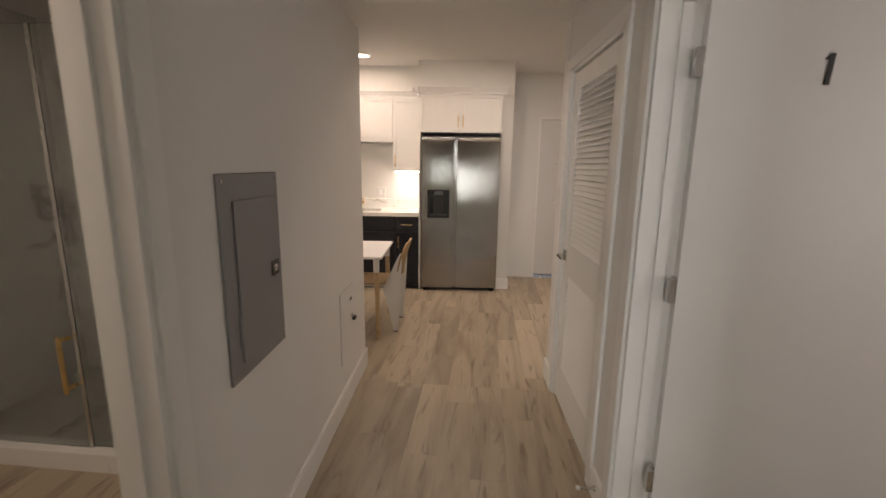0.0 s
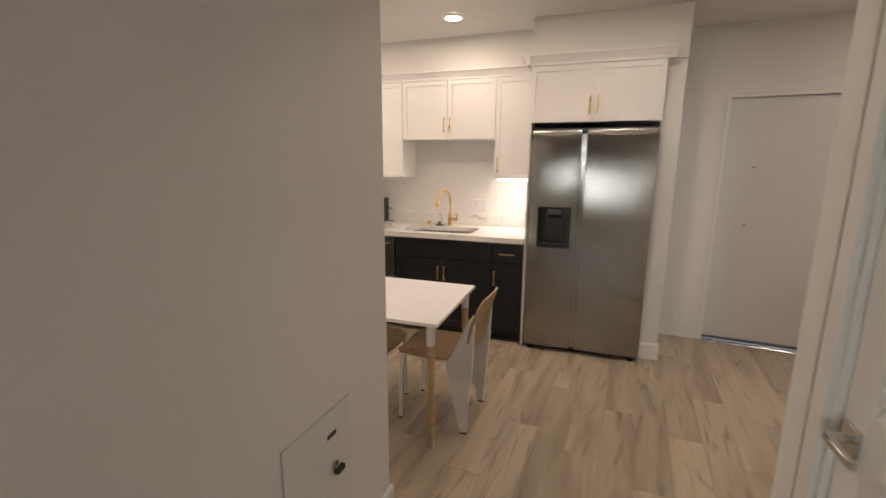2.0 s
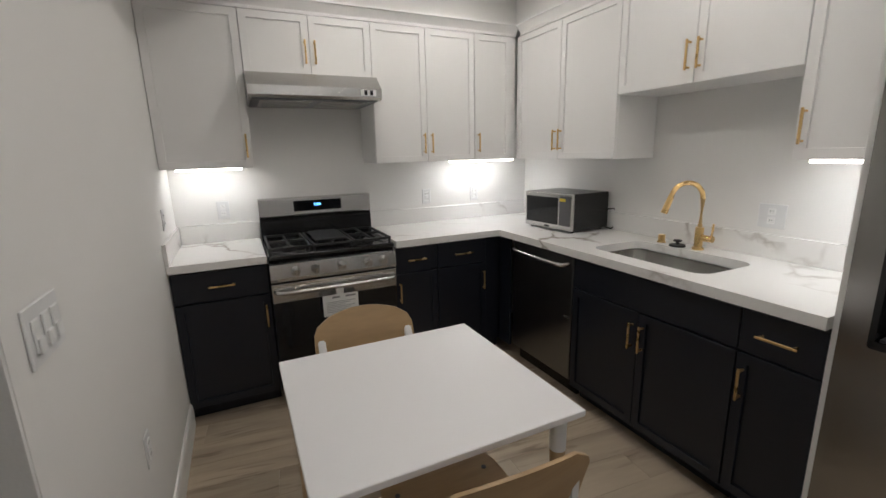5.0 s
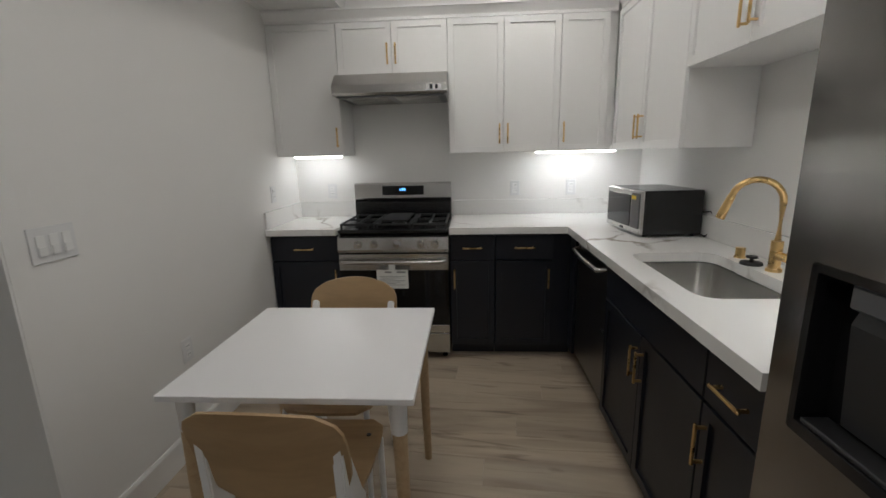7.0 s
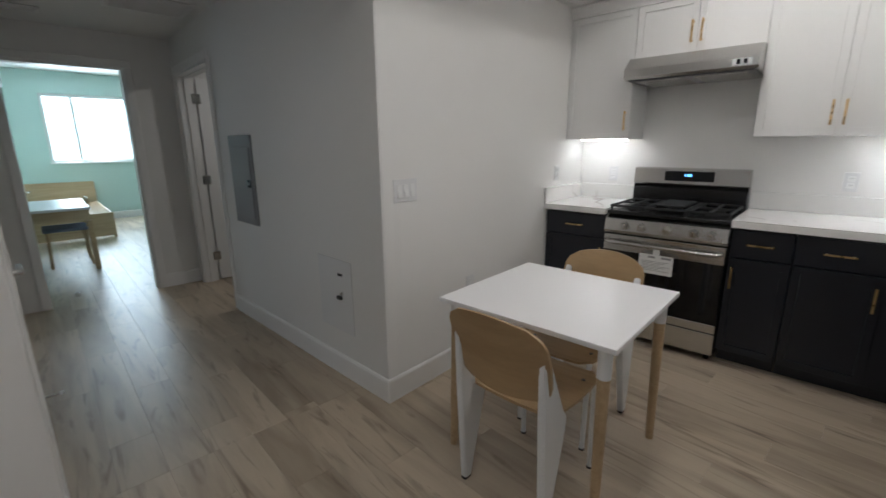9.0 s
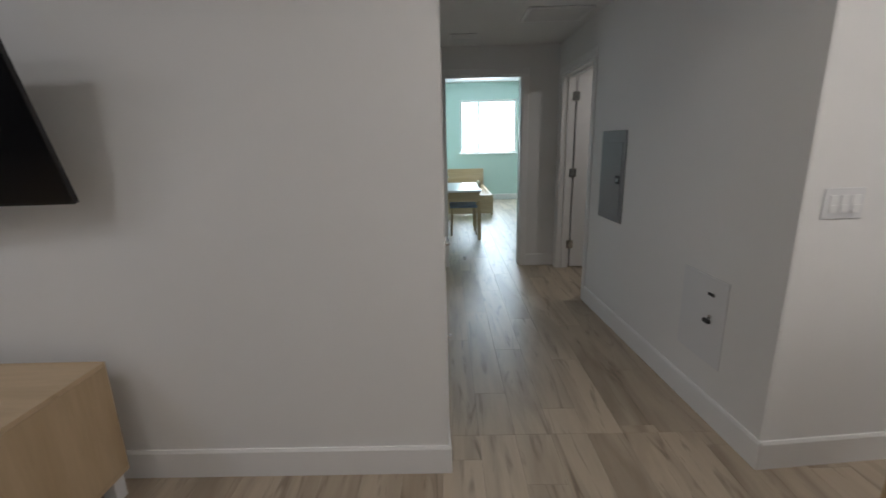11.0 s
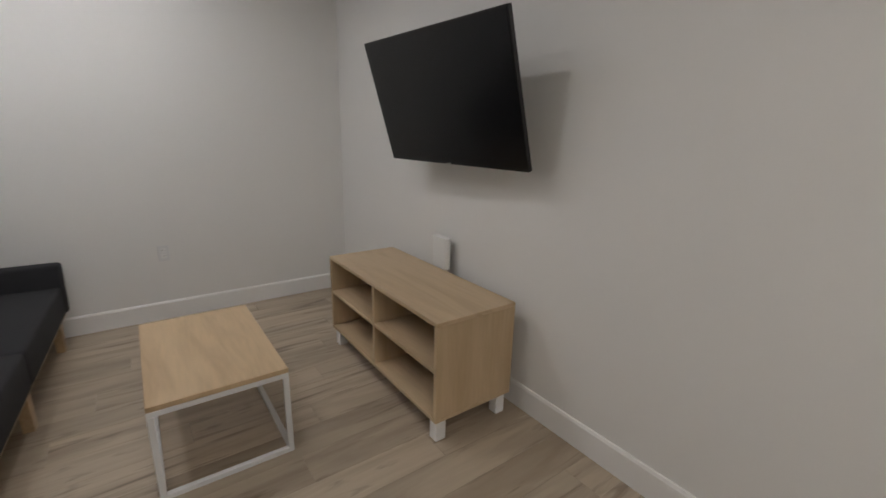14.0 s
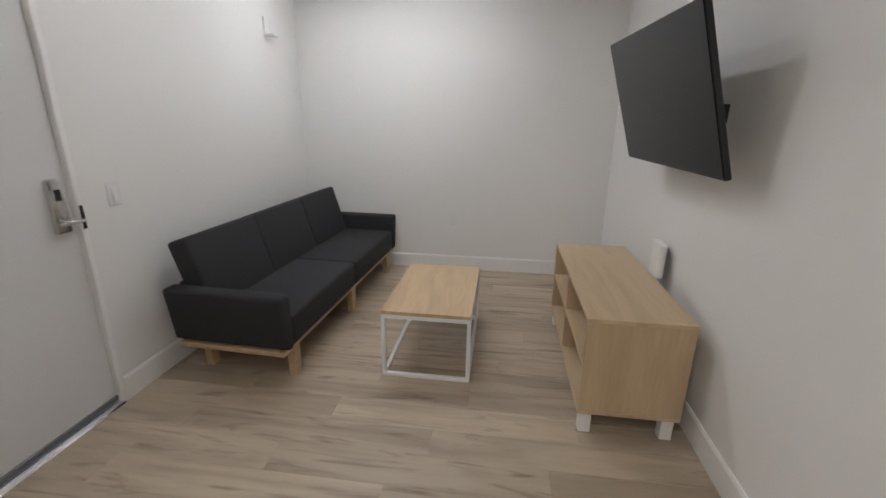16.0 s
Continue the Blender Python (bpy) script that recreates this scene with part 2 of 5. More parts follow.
PANE = glass("window_pane")
SHOWER = glass("shower_glass", (0.93, 0.97, 0.955))
HORIZON = glow("far_daylight", (0.86, 1.0, 0.98), 5.0)


# ---- mesh helpers ----
def bx(bm, x0, x1, y0, y1, z0, z1, bevel=0.0, seg=1):
    r = bmesh.ops.create_cube(bm, size=1.0, matrix=Matrix.LocRotScale(((x0 + x1) / 2, (y0 + y1) / 2, (z0 + z1) / 2), None, (abs(x1 - x0), abs(y1 - y0), abs(z1 - z0))))
    if bevel:
        vs = set(r["verts"])
        es = [e for e in bm.edges if e.verts[0] in vs and e.verts[1] in vs]
        bmesh.ops.bevel(bm, geom=es, offset=bevel, segments=seg, affect="EDGES", profile=0.5)
    return bm


def box(x0, x1, y0, y1, z0, z1, bevel=0.0, seg=1):
    return bx(bmesh.new(), x0, x1, y0, y1, z0, z1, bevel, seg)


def rod(bm, a, b, r0, r1=None, n=14):
    a, b = Vector(a), Vector(b)
    d = b - a
    m = Matrix.Translation((a + b) / 2) @ d.to_track_quat("Z", "Y").to_matrix().to_4x4()
    bmesh.ops.create_cone(bm, cap_ends=True, segments=n, radius1=r0, radius2=r0 if r1 is None else r1, depth=d.length, matrix=m)
    return bm


def prism(bm, pts, axis, lo, hi):
    """A polygon in the two axes left over by axis ('x', 'y' or 'z'), pulled from lo to hi."""
    def at(p, h):
        return {"x": (h, p[0], p[1]), "y": (p[0], h, p[1]), "z": (p[0], p[1], h)}[axis]
    a = [bm.verts.new(at(p, lo)) for p in pts]
    b = [bm.verts.new(at(p, hi)) for p in pts]
    n = len(pts)
    bm.faces.new(a)
    bm.faces.new(b[::-1])
    for i in range(n):
        bm.faces.new((a[i], b[i], b[(i + 1) % n], a[(i + 1) % n]))
    bmesh.ops.recalc_face_normals(bm, faces=bm.faces[:])
    return bm


def tube(bm, pts, r, n=10):
    """A round tube through points."""
    rings = []
    pts = [Vector(p) for p in pts]
    for i, p in enumerate(pts):
        d = (pts[min(i + 1, len(pts) - 1)] - pts[max(i - 1, 0)]).normalized()
        q = d.to_track_quat("Z", "Y")
        rings.append([bm.verts.new(p + q @ Vector((r * math.cos(2 * math.pi * k / n), r * math.sin(2 * math.pi * k / n), 0))) for k in range(n)])
    for a, b in zip(rings, rings[1:]):
        for k in range(n):
            bm.faces.new((a[k], a[(k + 1) % n], b[(k + 1) % n], b[k]))
    bm.faces.new(rings[0][::-1])
    bm.faces.new(rings[-1])
    return bm


def rounded(w, h, r, n=6, cx=0.0, cy=0.0):
    """Outline of a rectangle with rounded corners."""
    pts = []
    for sx, sy, a0 in ((1, 1, 0), (-1, 1, 90), (-1, -1, 180), (1, -1, 270)):
        for i in range(n + 1):
            a = radians(a0 + 90 * i / n)
            pts.append((cx + sx * (w / 2 - r) + r * math.cos(a), cy + sy * (h / 2 - r) + r * math.sin(a)))
    return pts


def mesh_of(name, bm, material, smooth=False):
    me = bpy.data.meshes.new(name)
    bm.to_mesh(me)
    bm.free()
    me.materials.append(material)
    if smooth:
        for p in me.polygons:
            p.use_smooth = True
        me.set_sharp_from_angle(angle=radians(40))
    return me


def thing(name, place, turn, label, category, group="", kind=""):
    e = new(name)
    e.empty_display_size = 0.1
    e.matrix_world = pose(*place, 0, 0, turn)
    return tagged(e, label, category, group, kind)


def part(name, bm, material, parent, label="", smooth=False):
    ob = new(name, mesh_of(name, bm, material, smooth))
    ob.parent = parent
    if label:
        ob["label"] = label
    return ob


def solid(name, bm, material, label, category, kind="structure", group="", smooth=False):
    return tagged(new(name, mesh_of(name, bm, material, smooth)), label, category, group, kind)

# ---- the shell ----
# the kitchen stands at a small angle to the hall
TURN = Matrix.Translation((1.0, 4.18, 0)) @ Matrix.Rotation(radians(5.0), 4, "Z") @ Matrix.Translation((-1.0, -4.0, 0))


def spin(x, y, degrees):
    return Matrix.Translation((x, y, 0)) @ Matrix.Rotation(radians(degrees), 4, "Z") @ Matrix.Translation((-x, -y, 0))


LEFT, RIGHT = spin(-0.165, 1.80, 3.2), spin(1.125, 2.80, 3.3)


def turned(*obs, by=TURN):
    for ob in obs:
        ob.matrix_world = by @ ob.matrix_world


XL, XR = -0.165, 1.125          # hall side walls
XK = -0.313                     # kitchen side wall end
YK, YT = 3.738, 3.795             # kitchen side wall, television wall
XS, YB = -2.57, 6.42            # range wall, sink wall
YE, XF = 6.67, 4.69             # entry wall, far living wall
Y0 = 0.58                       # hall end wall
TOP = 2.80


def wall(name, boxes, label, material=None):
    bm = bmesh.new()
    for b in boxes:
        bx(bm, *b)
    return solid(name, bm, material or PAINT, label, "wall")


turned(wall("wall_hall_side", [(-0.285, XL, 1.69, 3.806, 0, TOP)], "off-white painted drywall hall wall with electrical panel"), by=LEFT)
wall("wall_hall_left", [(-0.295, XL, 0.70, 1.69, 2.05, TOP), (-0.295, XL, Y0, 0.70, 0, TOP)],
     "off-white painted drywall hall wall with bathroom opening")
turned(wall("wall_kitchen_side", [(-2.70, XK, 3.618, YK, 0, TOP)], "off-white painted drywall kitchen side wall"))
wall("wall_hall_end", [(-2.40, -0.295, 0.46, Y0, 0, TOP), (-0.295, 0.225, 0.46, Y0, 0, TOP), (0.225, 1.10, 0.46, Y0, 2.08, TOP), (1.10, 1.36, 0.46, Y0, 0, TOP)],
     "off-white painted wall around the bedroom doorway")
turned(wall("wall_hall_right", [(XR, 1.29, 0.46, 1.25, 0, TOP), (XR, 1.29, 1.25, 2.43, 2.06, TOP), (XR, 1.29, 2.43, 2.72, 0, TOP), (XR, 1.29, 2.72, 3.56, 2.06, TOP), (XR, 1.29, 3.56, 3.778, 0, TOP)],
     "off-white painted hall wall with two doorways"), by=RIGHT)
wall("wall_television", [(1.071, 4.81, 3.66, YT, 0, TOP)], "off-white painted living room wall behind the television")
wall("wall_living_far", [(XF, 4.81, YT, 6.82, 0, TOP)], "off-white painted living room end wall")
wall("wall_entry", [(0.70, 1.255, YE, 6.82, 0, TOP), (1.255, 2.32, YE, 6.82, 2.12, TOP), (2.32, XF, YE, 6.82, 0, TOP)], "off-white painted wall around the entry door")
turned(wall("wall_fridge_side", [(0.912, 1.050, 5.86, 6.60, 0, TOP)], "off-white painted wing wall beside the refrigerator"))
turned(wall("wall_fridge_top", [(-0.04, 0.912, 5.84, YB, 2.30, TOP), (0.912, 1.050, 5.84, 5.86, 2.30, TOP)], "off-white painted soffit wall above the refrigerator cabinet"))
turned(wall("wall_sink", [(-2.70, 0.912, YB, 6.55, 0, TOP)], "off-white painted kitchen wall behind the sink"))
turned(wall("wall_range", [(-2.70, XS, YK, YB, 0, TOP)], "off-white painted kitchen wall behind the range"))
# closing walls of side rooms
wall("wall_bath_outer", [(-2.40, -2.28, Y0, 3.52, 0, TOP)], "pale bathroom outer wall")
wall("wall_side_room", [(3.80, 3.92, 0.46, 3.66, 0, TOP), (1.29, 3.80, 0.46, Y0, 0, TOP)], "off-white side room walls")
wall("wall_closet", [(1.29, 2.0, 2.50, 2.56, 0, TOP), (2.0, 2.06, 2.50, 3.66, 0, TOP)], "off-white closet walls")
wall("wall_bedroom_side", [(1.30, 1.42, -5.32, 0.46, 0, TOP), (-2.02, -1.90, -5.32, 0.46, 0, TOP)], "mint painted bedroom side walls", MINT)
WX0, WX1, WZ0, WZ1 = -0.64, 0.70, 1.12, 2.34
wall("wall_window", [(-1.90, WX0, -5.32, -5.20, 0, TOP), (WX1, 1.30, -5.32, -5.20, 0, TOP), (WX0, WX1, -5.32, -5.20, 0, WZ0), (WX0, WX1, -5.32, -5.20, WZ1, TOP)],
     "mint painted bedroom window wall", MINT)

# ceilings: low over the hall and along the cabinets, raised over kitchen, entry and living room
YS = 4.28
bm = bmesh.new()
bx(bm, -2.70, XR, 0.46, 3.70, LOW, TOP)
bx(bm, XR, 3.92, 0.46, 3.66, LOW, TOP)
solid("ceiling_low", bm, CEIL, "off-white painted dropped hall ceiling", "ceiling")
bm = bmesh.new()
bx(bm, -2.70, XR + 0.10, 3.42, YS, LOW + 0.003, TOP + 0.004)
bx(bm, -2.60, -2.34, YS, YB, LOW + 0.003, TOP + 0.004)
bx(bm, -2.34, -0.04, 6.15, YB, LOW + 0.003, TOP + 0.004)
turned(solid("ceiling_soffit", bm, CEIL, "off-white painted soffit band round the kitchen ceiling", "ceiling"))
solid("ceiling_high", bx(box(-2.85, 4.81, YS - 0.3, 6.82, HIGH, TOP + 0.05), XR, 4.81, 3.66, YS - 0.3, HIGH, TOP + 0.05), CEIL, "off-white painted raised ceiling", "ceiling")
solid("ceiling_bedroom", box(-2.02, 1.42, -5.32, 0.46, 2.72, TOP + 0.02), CEIL, "white painted bedroom ceiling", "ceiling")
solid("ground", box(-300, 300, -300, 300, -3.2, -3.1), mat("ground_soil", (0.16, 0.15, 0.12), 0.9), "dry pale ground outside the building", "ground")


# baseboards, butted against the walls
def base_x(name, x, s, y0, y1):
    return solid(name, prism(bmesh.new(), [(x, 0.0), (x + s * 0.014, 0.0), (x + s * 0.014, 0.122), (x + s * 0.008, 0.135), (x, 0.135)], "y", y0, y1), TRIM,
                 "white painted baseboard along the wall", "baseboard")


def base_y(name, y, s, x0, x1):
    return solid(name, prism(bmesh.new(), [(y, 0.0), (y + s * 0.014, 0.0), (y + s * 0.014, 0.122), (y + s * 0.008, 0.135), (y, 0.135)], "x", x0, x1), TRIM,
                 "white painted baseboard along the wall", "baseboard")


turned(base_x("baseboard", XL, 1, 1.756, 3.821), by=LEFT)
turned(base_y("baseboard", YK, 1, -1.99, XK + 0.012))
base_y("baseboard", Y0, 1, XL + 0.016, 0.159)
turned(base_x("baseboard", XR, -1, 0.60, 1.18), by=RIGHT)
turned(base_x("baseboard", XR, -1, 2.50, 2.65), by=RIGHT)
turned(base_x("baseboard", XR, -1, 3.63, 3.800), by=RIGHT)
base_y("baseboard", YT, 1, 1.055, XF)
base_x("baseboard", XF, -1, YT + 0.016, YE - 0.016)
base_y("baseboard", YE, -1, 2.32, XF)
turned(base_x("baseboard", 1.050, 1, 5.86, 6.46))
turned(base_y("baseboard", 5.86, -1, 0.912, 1.064))
base_y("baseboard", -5.20, 1, -1.9, 1.3)
base_x("baseboard", 1.30, -1, -5.18, 0.46)


def casing_x(name, x, s, y0, y1, z, w=0.065, d=0.016):
    """Flat door casing on a wall that faces along x, round an opening from y0 to y1."""
    bm = bmesh.new()
    lo, hi = sorted((x, x + s * d))
    bx(bm, lo, hi, y0 - w, y0, 0, z, 0.003)
    bx(bm, lo, hi, y1, y1 + w, 0, z, 0.003)
    bx(bm, lo, hi, y0 - w, y1 + w, z + 0.0005, z + w, 0.003)
    return solid(name, bm, TRIM, "white painted flat door casing", "trim")


def casing_y(name, y, s, x0, x1, z, w=0.065, d=0.016):
    bm = bmesh.new()
    lo, hi = sorted((y, y + s * d))
    bx(bm, x0 - w, x0, lo, hi, 0, z, 0.003)
    bx(bm, x1, x1 + w, lo, hi, 0, z, 0.003)
    bx(bm, x0 - w, x1 + w, lo, hi, z + 0.0005, z + w, 0.003)
    return solid(name, bm, TRIM, "white painted flat door casing", "trim")


def jamb_x(name, x0, x1, y0, y1, z, stop=0.5):
    """Jamb lining of an opening in a wall between x0 and x1."""
    bm = bmesh.new()
    t = 0.018
    bx(bm, x0, x1, y0, y0 + t, 0, z)
    bx(bm, x0, x1, y1 - t, y1, 0, z)
    bx(bm, x0, x1, y0 + t, y1 - t, z - t, z)
    xs = x0 + (x1 - x0) * stop
    bx(bm, xs - 0.018, xs + 0.018, y0 + t, y0 + t + 0.011, 0, z - t)
    bx(bm, xs - 0.018, xs + 0.018, y1 - t - 0.011, y1 - t, 0, z - t)
    bx(bm, xs - 0.018, xs + 0.018, y0 + t + 0.011, y1 - t - 0.011, z - t - 0.011, z - t)
    return solid(name, bm, TRIM, "white painted door jamb lining", "trim")


def jamb_y(name, y0, y1, x0, x1, z):
    bm = bmesh.new()
    t = 0.018
    bx(bm, x0, x0 + t, y0, y1, 0, z)
    bx(bm, x1 - t, x1, y0, y1, 0, z)
    bx(bm, x0 + t, x1 - t, y0, y1, z - t, z)
    return solid(name, bm, TRIM, "white painted door jamb lining", "trim")


casing_x("trim_bathroom", XL, 1, 0.70, 1.69, 2.05)
jamb_x("jamb_bathroom", -0.297, XL + 0.002, 0.70, 1.69, 2.05, 0.45)
casing_y("trim_bedroom", Y0, 1, 0.225, 1.04, 2.08)
jamb_y("jamb_bedroom", 0.458, Y0 + 0.002, 0.225, 1.10, 2.08)
turned(casing_x("trim_side_room", XR, -1, 1.25, 2.43, 2.06), by=RIGHT)
turned(jamb_x("jamb_side_room", XR - 0.002, 1.292, 1.25, 2.43, 2.06, 0.5), by=RIGHT)
turned(casing_x("trim_closet", XR, -1, 2.72, 3.56, 2.06), by=RIGHT)
turned(jamb_x("jamb_closet", XR - 0.002, 1.292, 2.72, 3.56, 2.06, 0.62), by=RIGHT)


# ---- doors ----
def hinge(parent, x, y, z, along, leaf=0.017):
    """Open butt hinge: barrel and two leaves spread along the given ground direction."""
    bm = rod(bmesh.new(), (x, y, z - 0.045), (x, y, z + 0.045), 0.007)
    ax, ay = along
    for s in (-1, 1):
        cx, cy = x + s * ax * (leaf + 0.003), y + s * ay * (leaf + 0.003)
        bx(bm, cx - abs(ax) * leaf - abs(ay) * 0.0015, cx + abs(ax) * leaf + abs(ay) * 0.0015,
           cy - abs(ay) * leaf - abs(ax) * 0.0015, cy + abs(ay) * leaf + abs(ax) * 0.0015, z - 0.044, z + 0.044)
    return part("hinge", bm, CHROME, parent, "satin nickel butt hinge", True)


def lever(parent, x, y, z, s, along):
    """Square rose and straight lever standing off along x by side s; the arm points along y by sign along."""
    bm = box(min(x, x + s * 0.010), max(x, x + s * 0.010), y - 0.032, y + 0.032, z - 0.032, z + 0.032, 0.002)
    rod(bm, (x, y, z), (x + s * 0.05, y, z), 0.010)
    bx(bm, min(x + s * 0.040, x + s * 0.056), max(x + s * 0.040, x + s * 0.056), min(y, y + along * 0.115), max(y, y + along * 0.115), z - 0.009, z + 0.009, 0.003)
    return part("lever_handle", bm, CHROME, parent, "satin nickel lever handle", True)


# side room door, standing open at a right angle
d1 = thing("door_1", (1.275, 2.385, 0), 0, "white flat panel door standing open with number plate", "door", kind="structure")
part("leaf", box(0.012, 0.872, -0.001, 0.035, 0.012, 2.03, 0.002), DOORP, d1)
for hz in (0.30, 1.07, 1.84):
    hinge(d1, 0.0, 0.0, hz, (0.62, 0.78))
num = bmesh.new()
prism(num, [(0.384, 1.770), (0.400, 1.770), (0.406, 1.865), (0.394, 1.865), (0.380, 1.852), (0.383, 1.847), (0.391, 1.851)], "y", -0.007, -0.001)
part("numeral", num, IRON, d1, "black metal numeral 1")
lever(d1, 0.0, 0.0, 0.0, 1, 1).matrix_local = Matrix.Translation((0.815, -0.001, 0.97)) @ Matrix.Rotation(radians(-90), 4, "Z")

# bathroom door, open into the bathroom
d2 = thing("door_2", (-0.305, 0.715, 0), 0, "white flat bathroom door standing open", "door", kind="structure")
part("leaf", box(-0.80, -0.012, -0.035, 0.0, 0.012, 2.03, 0.002), DOORP, d2)
for hz in (0.27, 1.06, 1.84):
    hinge(d2, 0.0, 0.006, hz, (1, 0))
lever(d2, 0.0, 0.0, 0.0, 1, 1).matrix_local = Matrix.Translation((-0.74, 0.0, 0.97)) @ Matrix.Rotation(radians(90), 4, "Z")

# bedroom door, open flat along the bedroom side wall
d3 = thing("door_3", (1.08, 0.45, 0), 0, "white bedroom door standing open inside the bedroom", "door", kind="structure")
part("leaf", box(0.0, 0.035, -0.79, -0.012, 0.012, 2.03, 0.002), DOORP, d3)
for hz in (0.27, 1.06, 1.84):
    hinge(d3, -0.004, 0.0, hz, (0, 1))
lever(d3, 0.0, -0.73, 0.97, -1, 1)

# louvred closet door
dl = thing("door_4", (XR + 0.012, 2.74, 0), 0, "white painted louvred closet door, closed", "door", kind="structure")
W = 0.80
st = bmesh.new()
bx(st, 0, 0.034, 0, 0.105, 0.012, 2.035, 0.002)
bx(st, 0, 0.034, W - 0.105, W, 0.012, 2.035, 0.002)
part("stile", st, DOORP, dl)
for z0, z1 in ((0.012, 0.25), (0.85, 1.05), (1.935, 2.035)):
    part("rail", box(0, 0.034, 0.105, W - 0.105, z0, z1, 0.002), DOORP, dl)
slat = bmesh.new()
prism(slat, [(0.003, -0.016), (0.008, -0.020), (0.028, 0.016), (0.023, 0.020)], "y", 0.107, W - 0.107)
slat_me = mesh_of("slat", slat, DOORP)
for z0, z1 in ((0.25, 0.85), (1.05, 1.935)):
    k = int((z1 - z0) / 0.0290)
    for i in range(k):
        s = new("slat", slat_me)
        s.parent = dl
        s.location = (0, 0, z0 + (i + 0.5) * (z1 - z0) / k)
for hz in (0.30, 1.06, 1.85):
    hinge(dl, -0.004, -0.006, hz, (0, 1), 0.003)
lever(dl, 0.0, W - 0.055, 0.965, -1, -1)
# unseen white sheet added close behind the slats so their gaps stay bright
tagged(solid("louvre_backing", box(XR + 0.048, XR + 0.056, 2.75, 3.53, 0.02, 2.03), DOORP, "white panel added behind the closet louvres to brighten the gaps", "panel"), kind="structure")
turned(dl, bpy.data.objects["louvre_backing"], by=RIGHT)

# spring stop on the baseboard between the two doors
ds = thing("wall_door_stop", (XR - 0.014, 2.575, 0.075), 0, "satin nickel spring door stop on the hall baseboard", "door stop")
part("spring", rod(rod(bmesh.new(), (0, 0, 0), (-0.006, 0, 0), 0.014, 0.013), (-0.006, 0, 0), (-0.068, 0, 0), 0.007, 0.006), CHROME, ds, "", True)
part("tip", rod(bmesh.new(), (-0.068, 0, 0), (-0.084, 0, 0), 0.010, 0.009), PLASTICW, ds, "white rubber tip", True)
turned(ds, by=RIGHT)

# entry door
de = thing("door_5", (1.255, YE, 0), 0, "pale grey painted steel entry door, closed", "door", kind="structure")
part("leaf", box(0.03, 1.035, 0.018, 0.062, 0.03, 2.09, 0.002), mat("entry_door_paint", (0.70, 0.70, 0.70), 0.42, vary=0.02, scale=1.2, fine=90, bump=0.04), de)
fr = bmesh.new()
bx(fr, 0.0, 0.028, -0.012, 0.07, 0, 2.12, 0.003)
bx(fr, 1.037, 1.065, -0.012, 0.07, 0, 2.12, 0.003)
bx(fr, 0.028, 1.037, -0.012, 0.07, 2.093, 2.12, 0.003)
part("door_frame", fr, TRIM, de, "white painted steel door frame")
th = bmesh.new()
prism(th, [(-0.020, 0.0), (0.09, 0.0), (0.09, 0.014), (0.004, 0.016), (-0.012, 0.008)], "x", 0.02, 1.045)
part("threshold", th, CHROME, de, "ribbed aluminium threshold")
part("sweep", box(0.032, 1.033, 0.006, 0.018, 0.024, 0.05, 0.002), GASKET, de, "grey door sweep")
lk = thing("electronic_lock", (2.220, YE + 0.018, 1.010), 0, "satin steel electronic card lock with lever on entry door", "lock")
part("escutcheon", box(-0.034, 0.034, -0.026, 0.0, -0.07, 0.17, 0.008, 2), CHROME, lk, "", True)
part("reader", box(-0.012, 0.014, -0.029, -0.0265, 0.075, 0.125, 0.001), BLACK, lk, "black card reader slot")
lv = rod(bmesh.new(), (0.0, -0.026, -0.02), (0.0, -0.07, -0.02), 0.011)
bx(lv, -0.05, 0.062, -0.074, -0.058, -0.028, -0.012, 0.004)
part("lever_handle", lv, CHROME, lk, "satin steel lever", True)
for px, pz in ((1.50, 1.54), (1.49, 1.06)):
    solid("peephole", rod(bmesh.new(), (px, YE + 0.012, pz), (px, YE + 0.0195, pz), 0.009), CHROME, "small metal door viewer in entry door", "peephole", "thing", smooth=True)
solid("strike_plate", box(2.298, 2.315, YE - 0.016, YE - 0.0125, 0.94, 1.05, 0.001), IRON, "dark metal strike on entry door frame", "strike plate", "thing")

# ---- kitchen cabinets ----
before = set(bpy.data.objects)


def shaker(name, parent, x0, x1, z0, z1, y, material, rail=0.055):
    """Shaker door or drawer front in a plane facing -y at y."""
    bm = box(x0, x1, y - 0.019, y, z0, z1, 0.0015)
    front = min(bm.faces, key=lambda f: f.calc_center_median().y)
    bmesh.ops.inset_region(bm, faces=[front], thickness=rail, depth=0.0)
    bmesh.ops.inset_region(bm, faces=[front], thickness=0.0012, depth=-0.010)
    return part(name, bm, material, parent)


def slab(name, parent, x0, x1, z0, z1, y, material):
    return part(name, box(x0, x1, y - 0.019, y, z0, z1, 0.002), material, parent)


def pull(parent, x, z, y, upright=True, length=0.135):
    """Flat bar pull with two posts, in front of the plane y."""
    bm = bmesh.new()
    h = length / 2
    if upright:
        bx(bm, x - 0.005, x + 0.005, y - 0.034, y - 0.025, z - h, z + h, 0.002)
        for s in (-1, 1):
            bx(bm, x - 0.004, x + 0.004, y - 0.026, y + 0.0, z + s * (h - 0.012) - 0.004, z + s * (h - 0.012) + 0.004)
    else:
        bx(bm, x - h, x + h, y - 0.034, y - 0.025, z - 0.005, z + 0.005, 0.002)
        for s in (-1, 1):
            bx(bm, x + s * (h - 0.012) - 0.004, x + s * (h - 0.012) + 0.004, y - 0.026, y + 0.0, z - 0.004, z + 0.004)
    return part("handle", bm, GOLD, parent, "brushed gold bar handle")


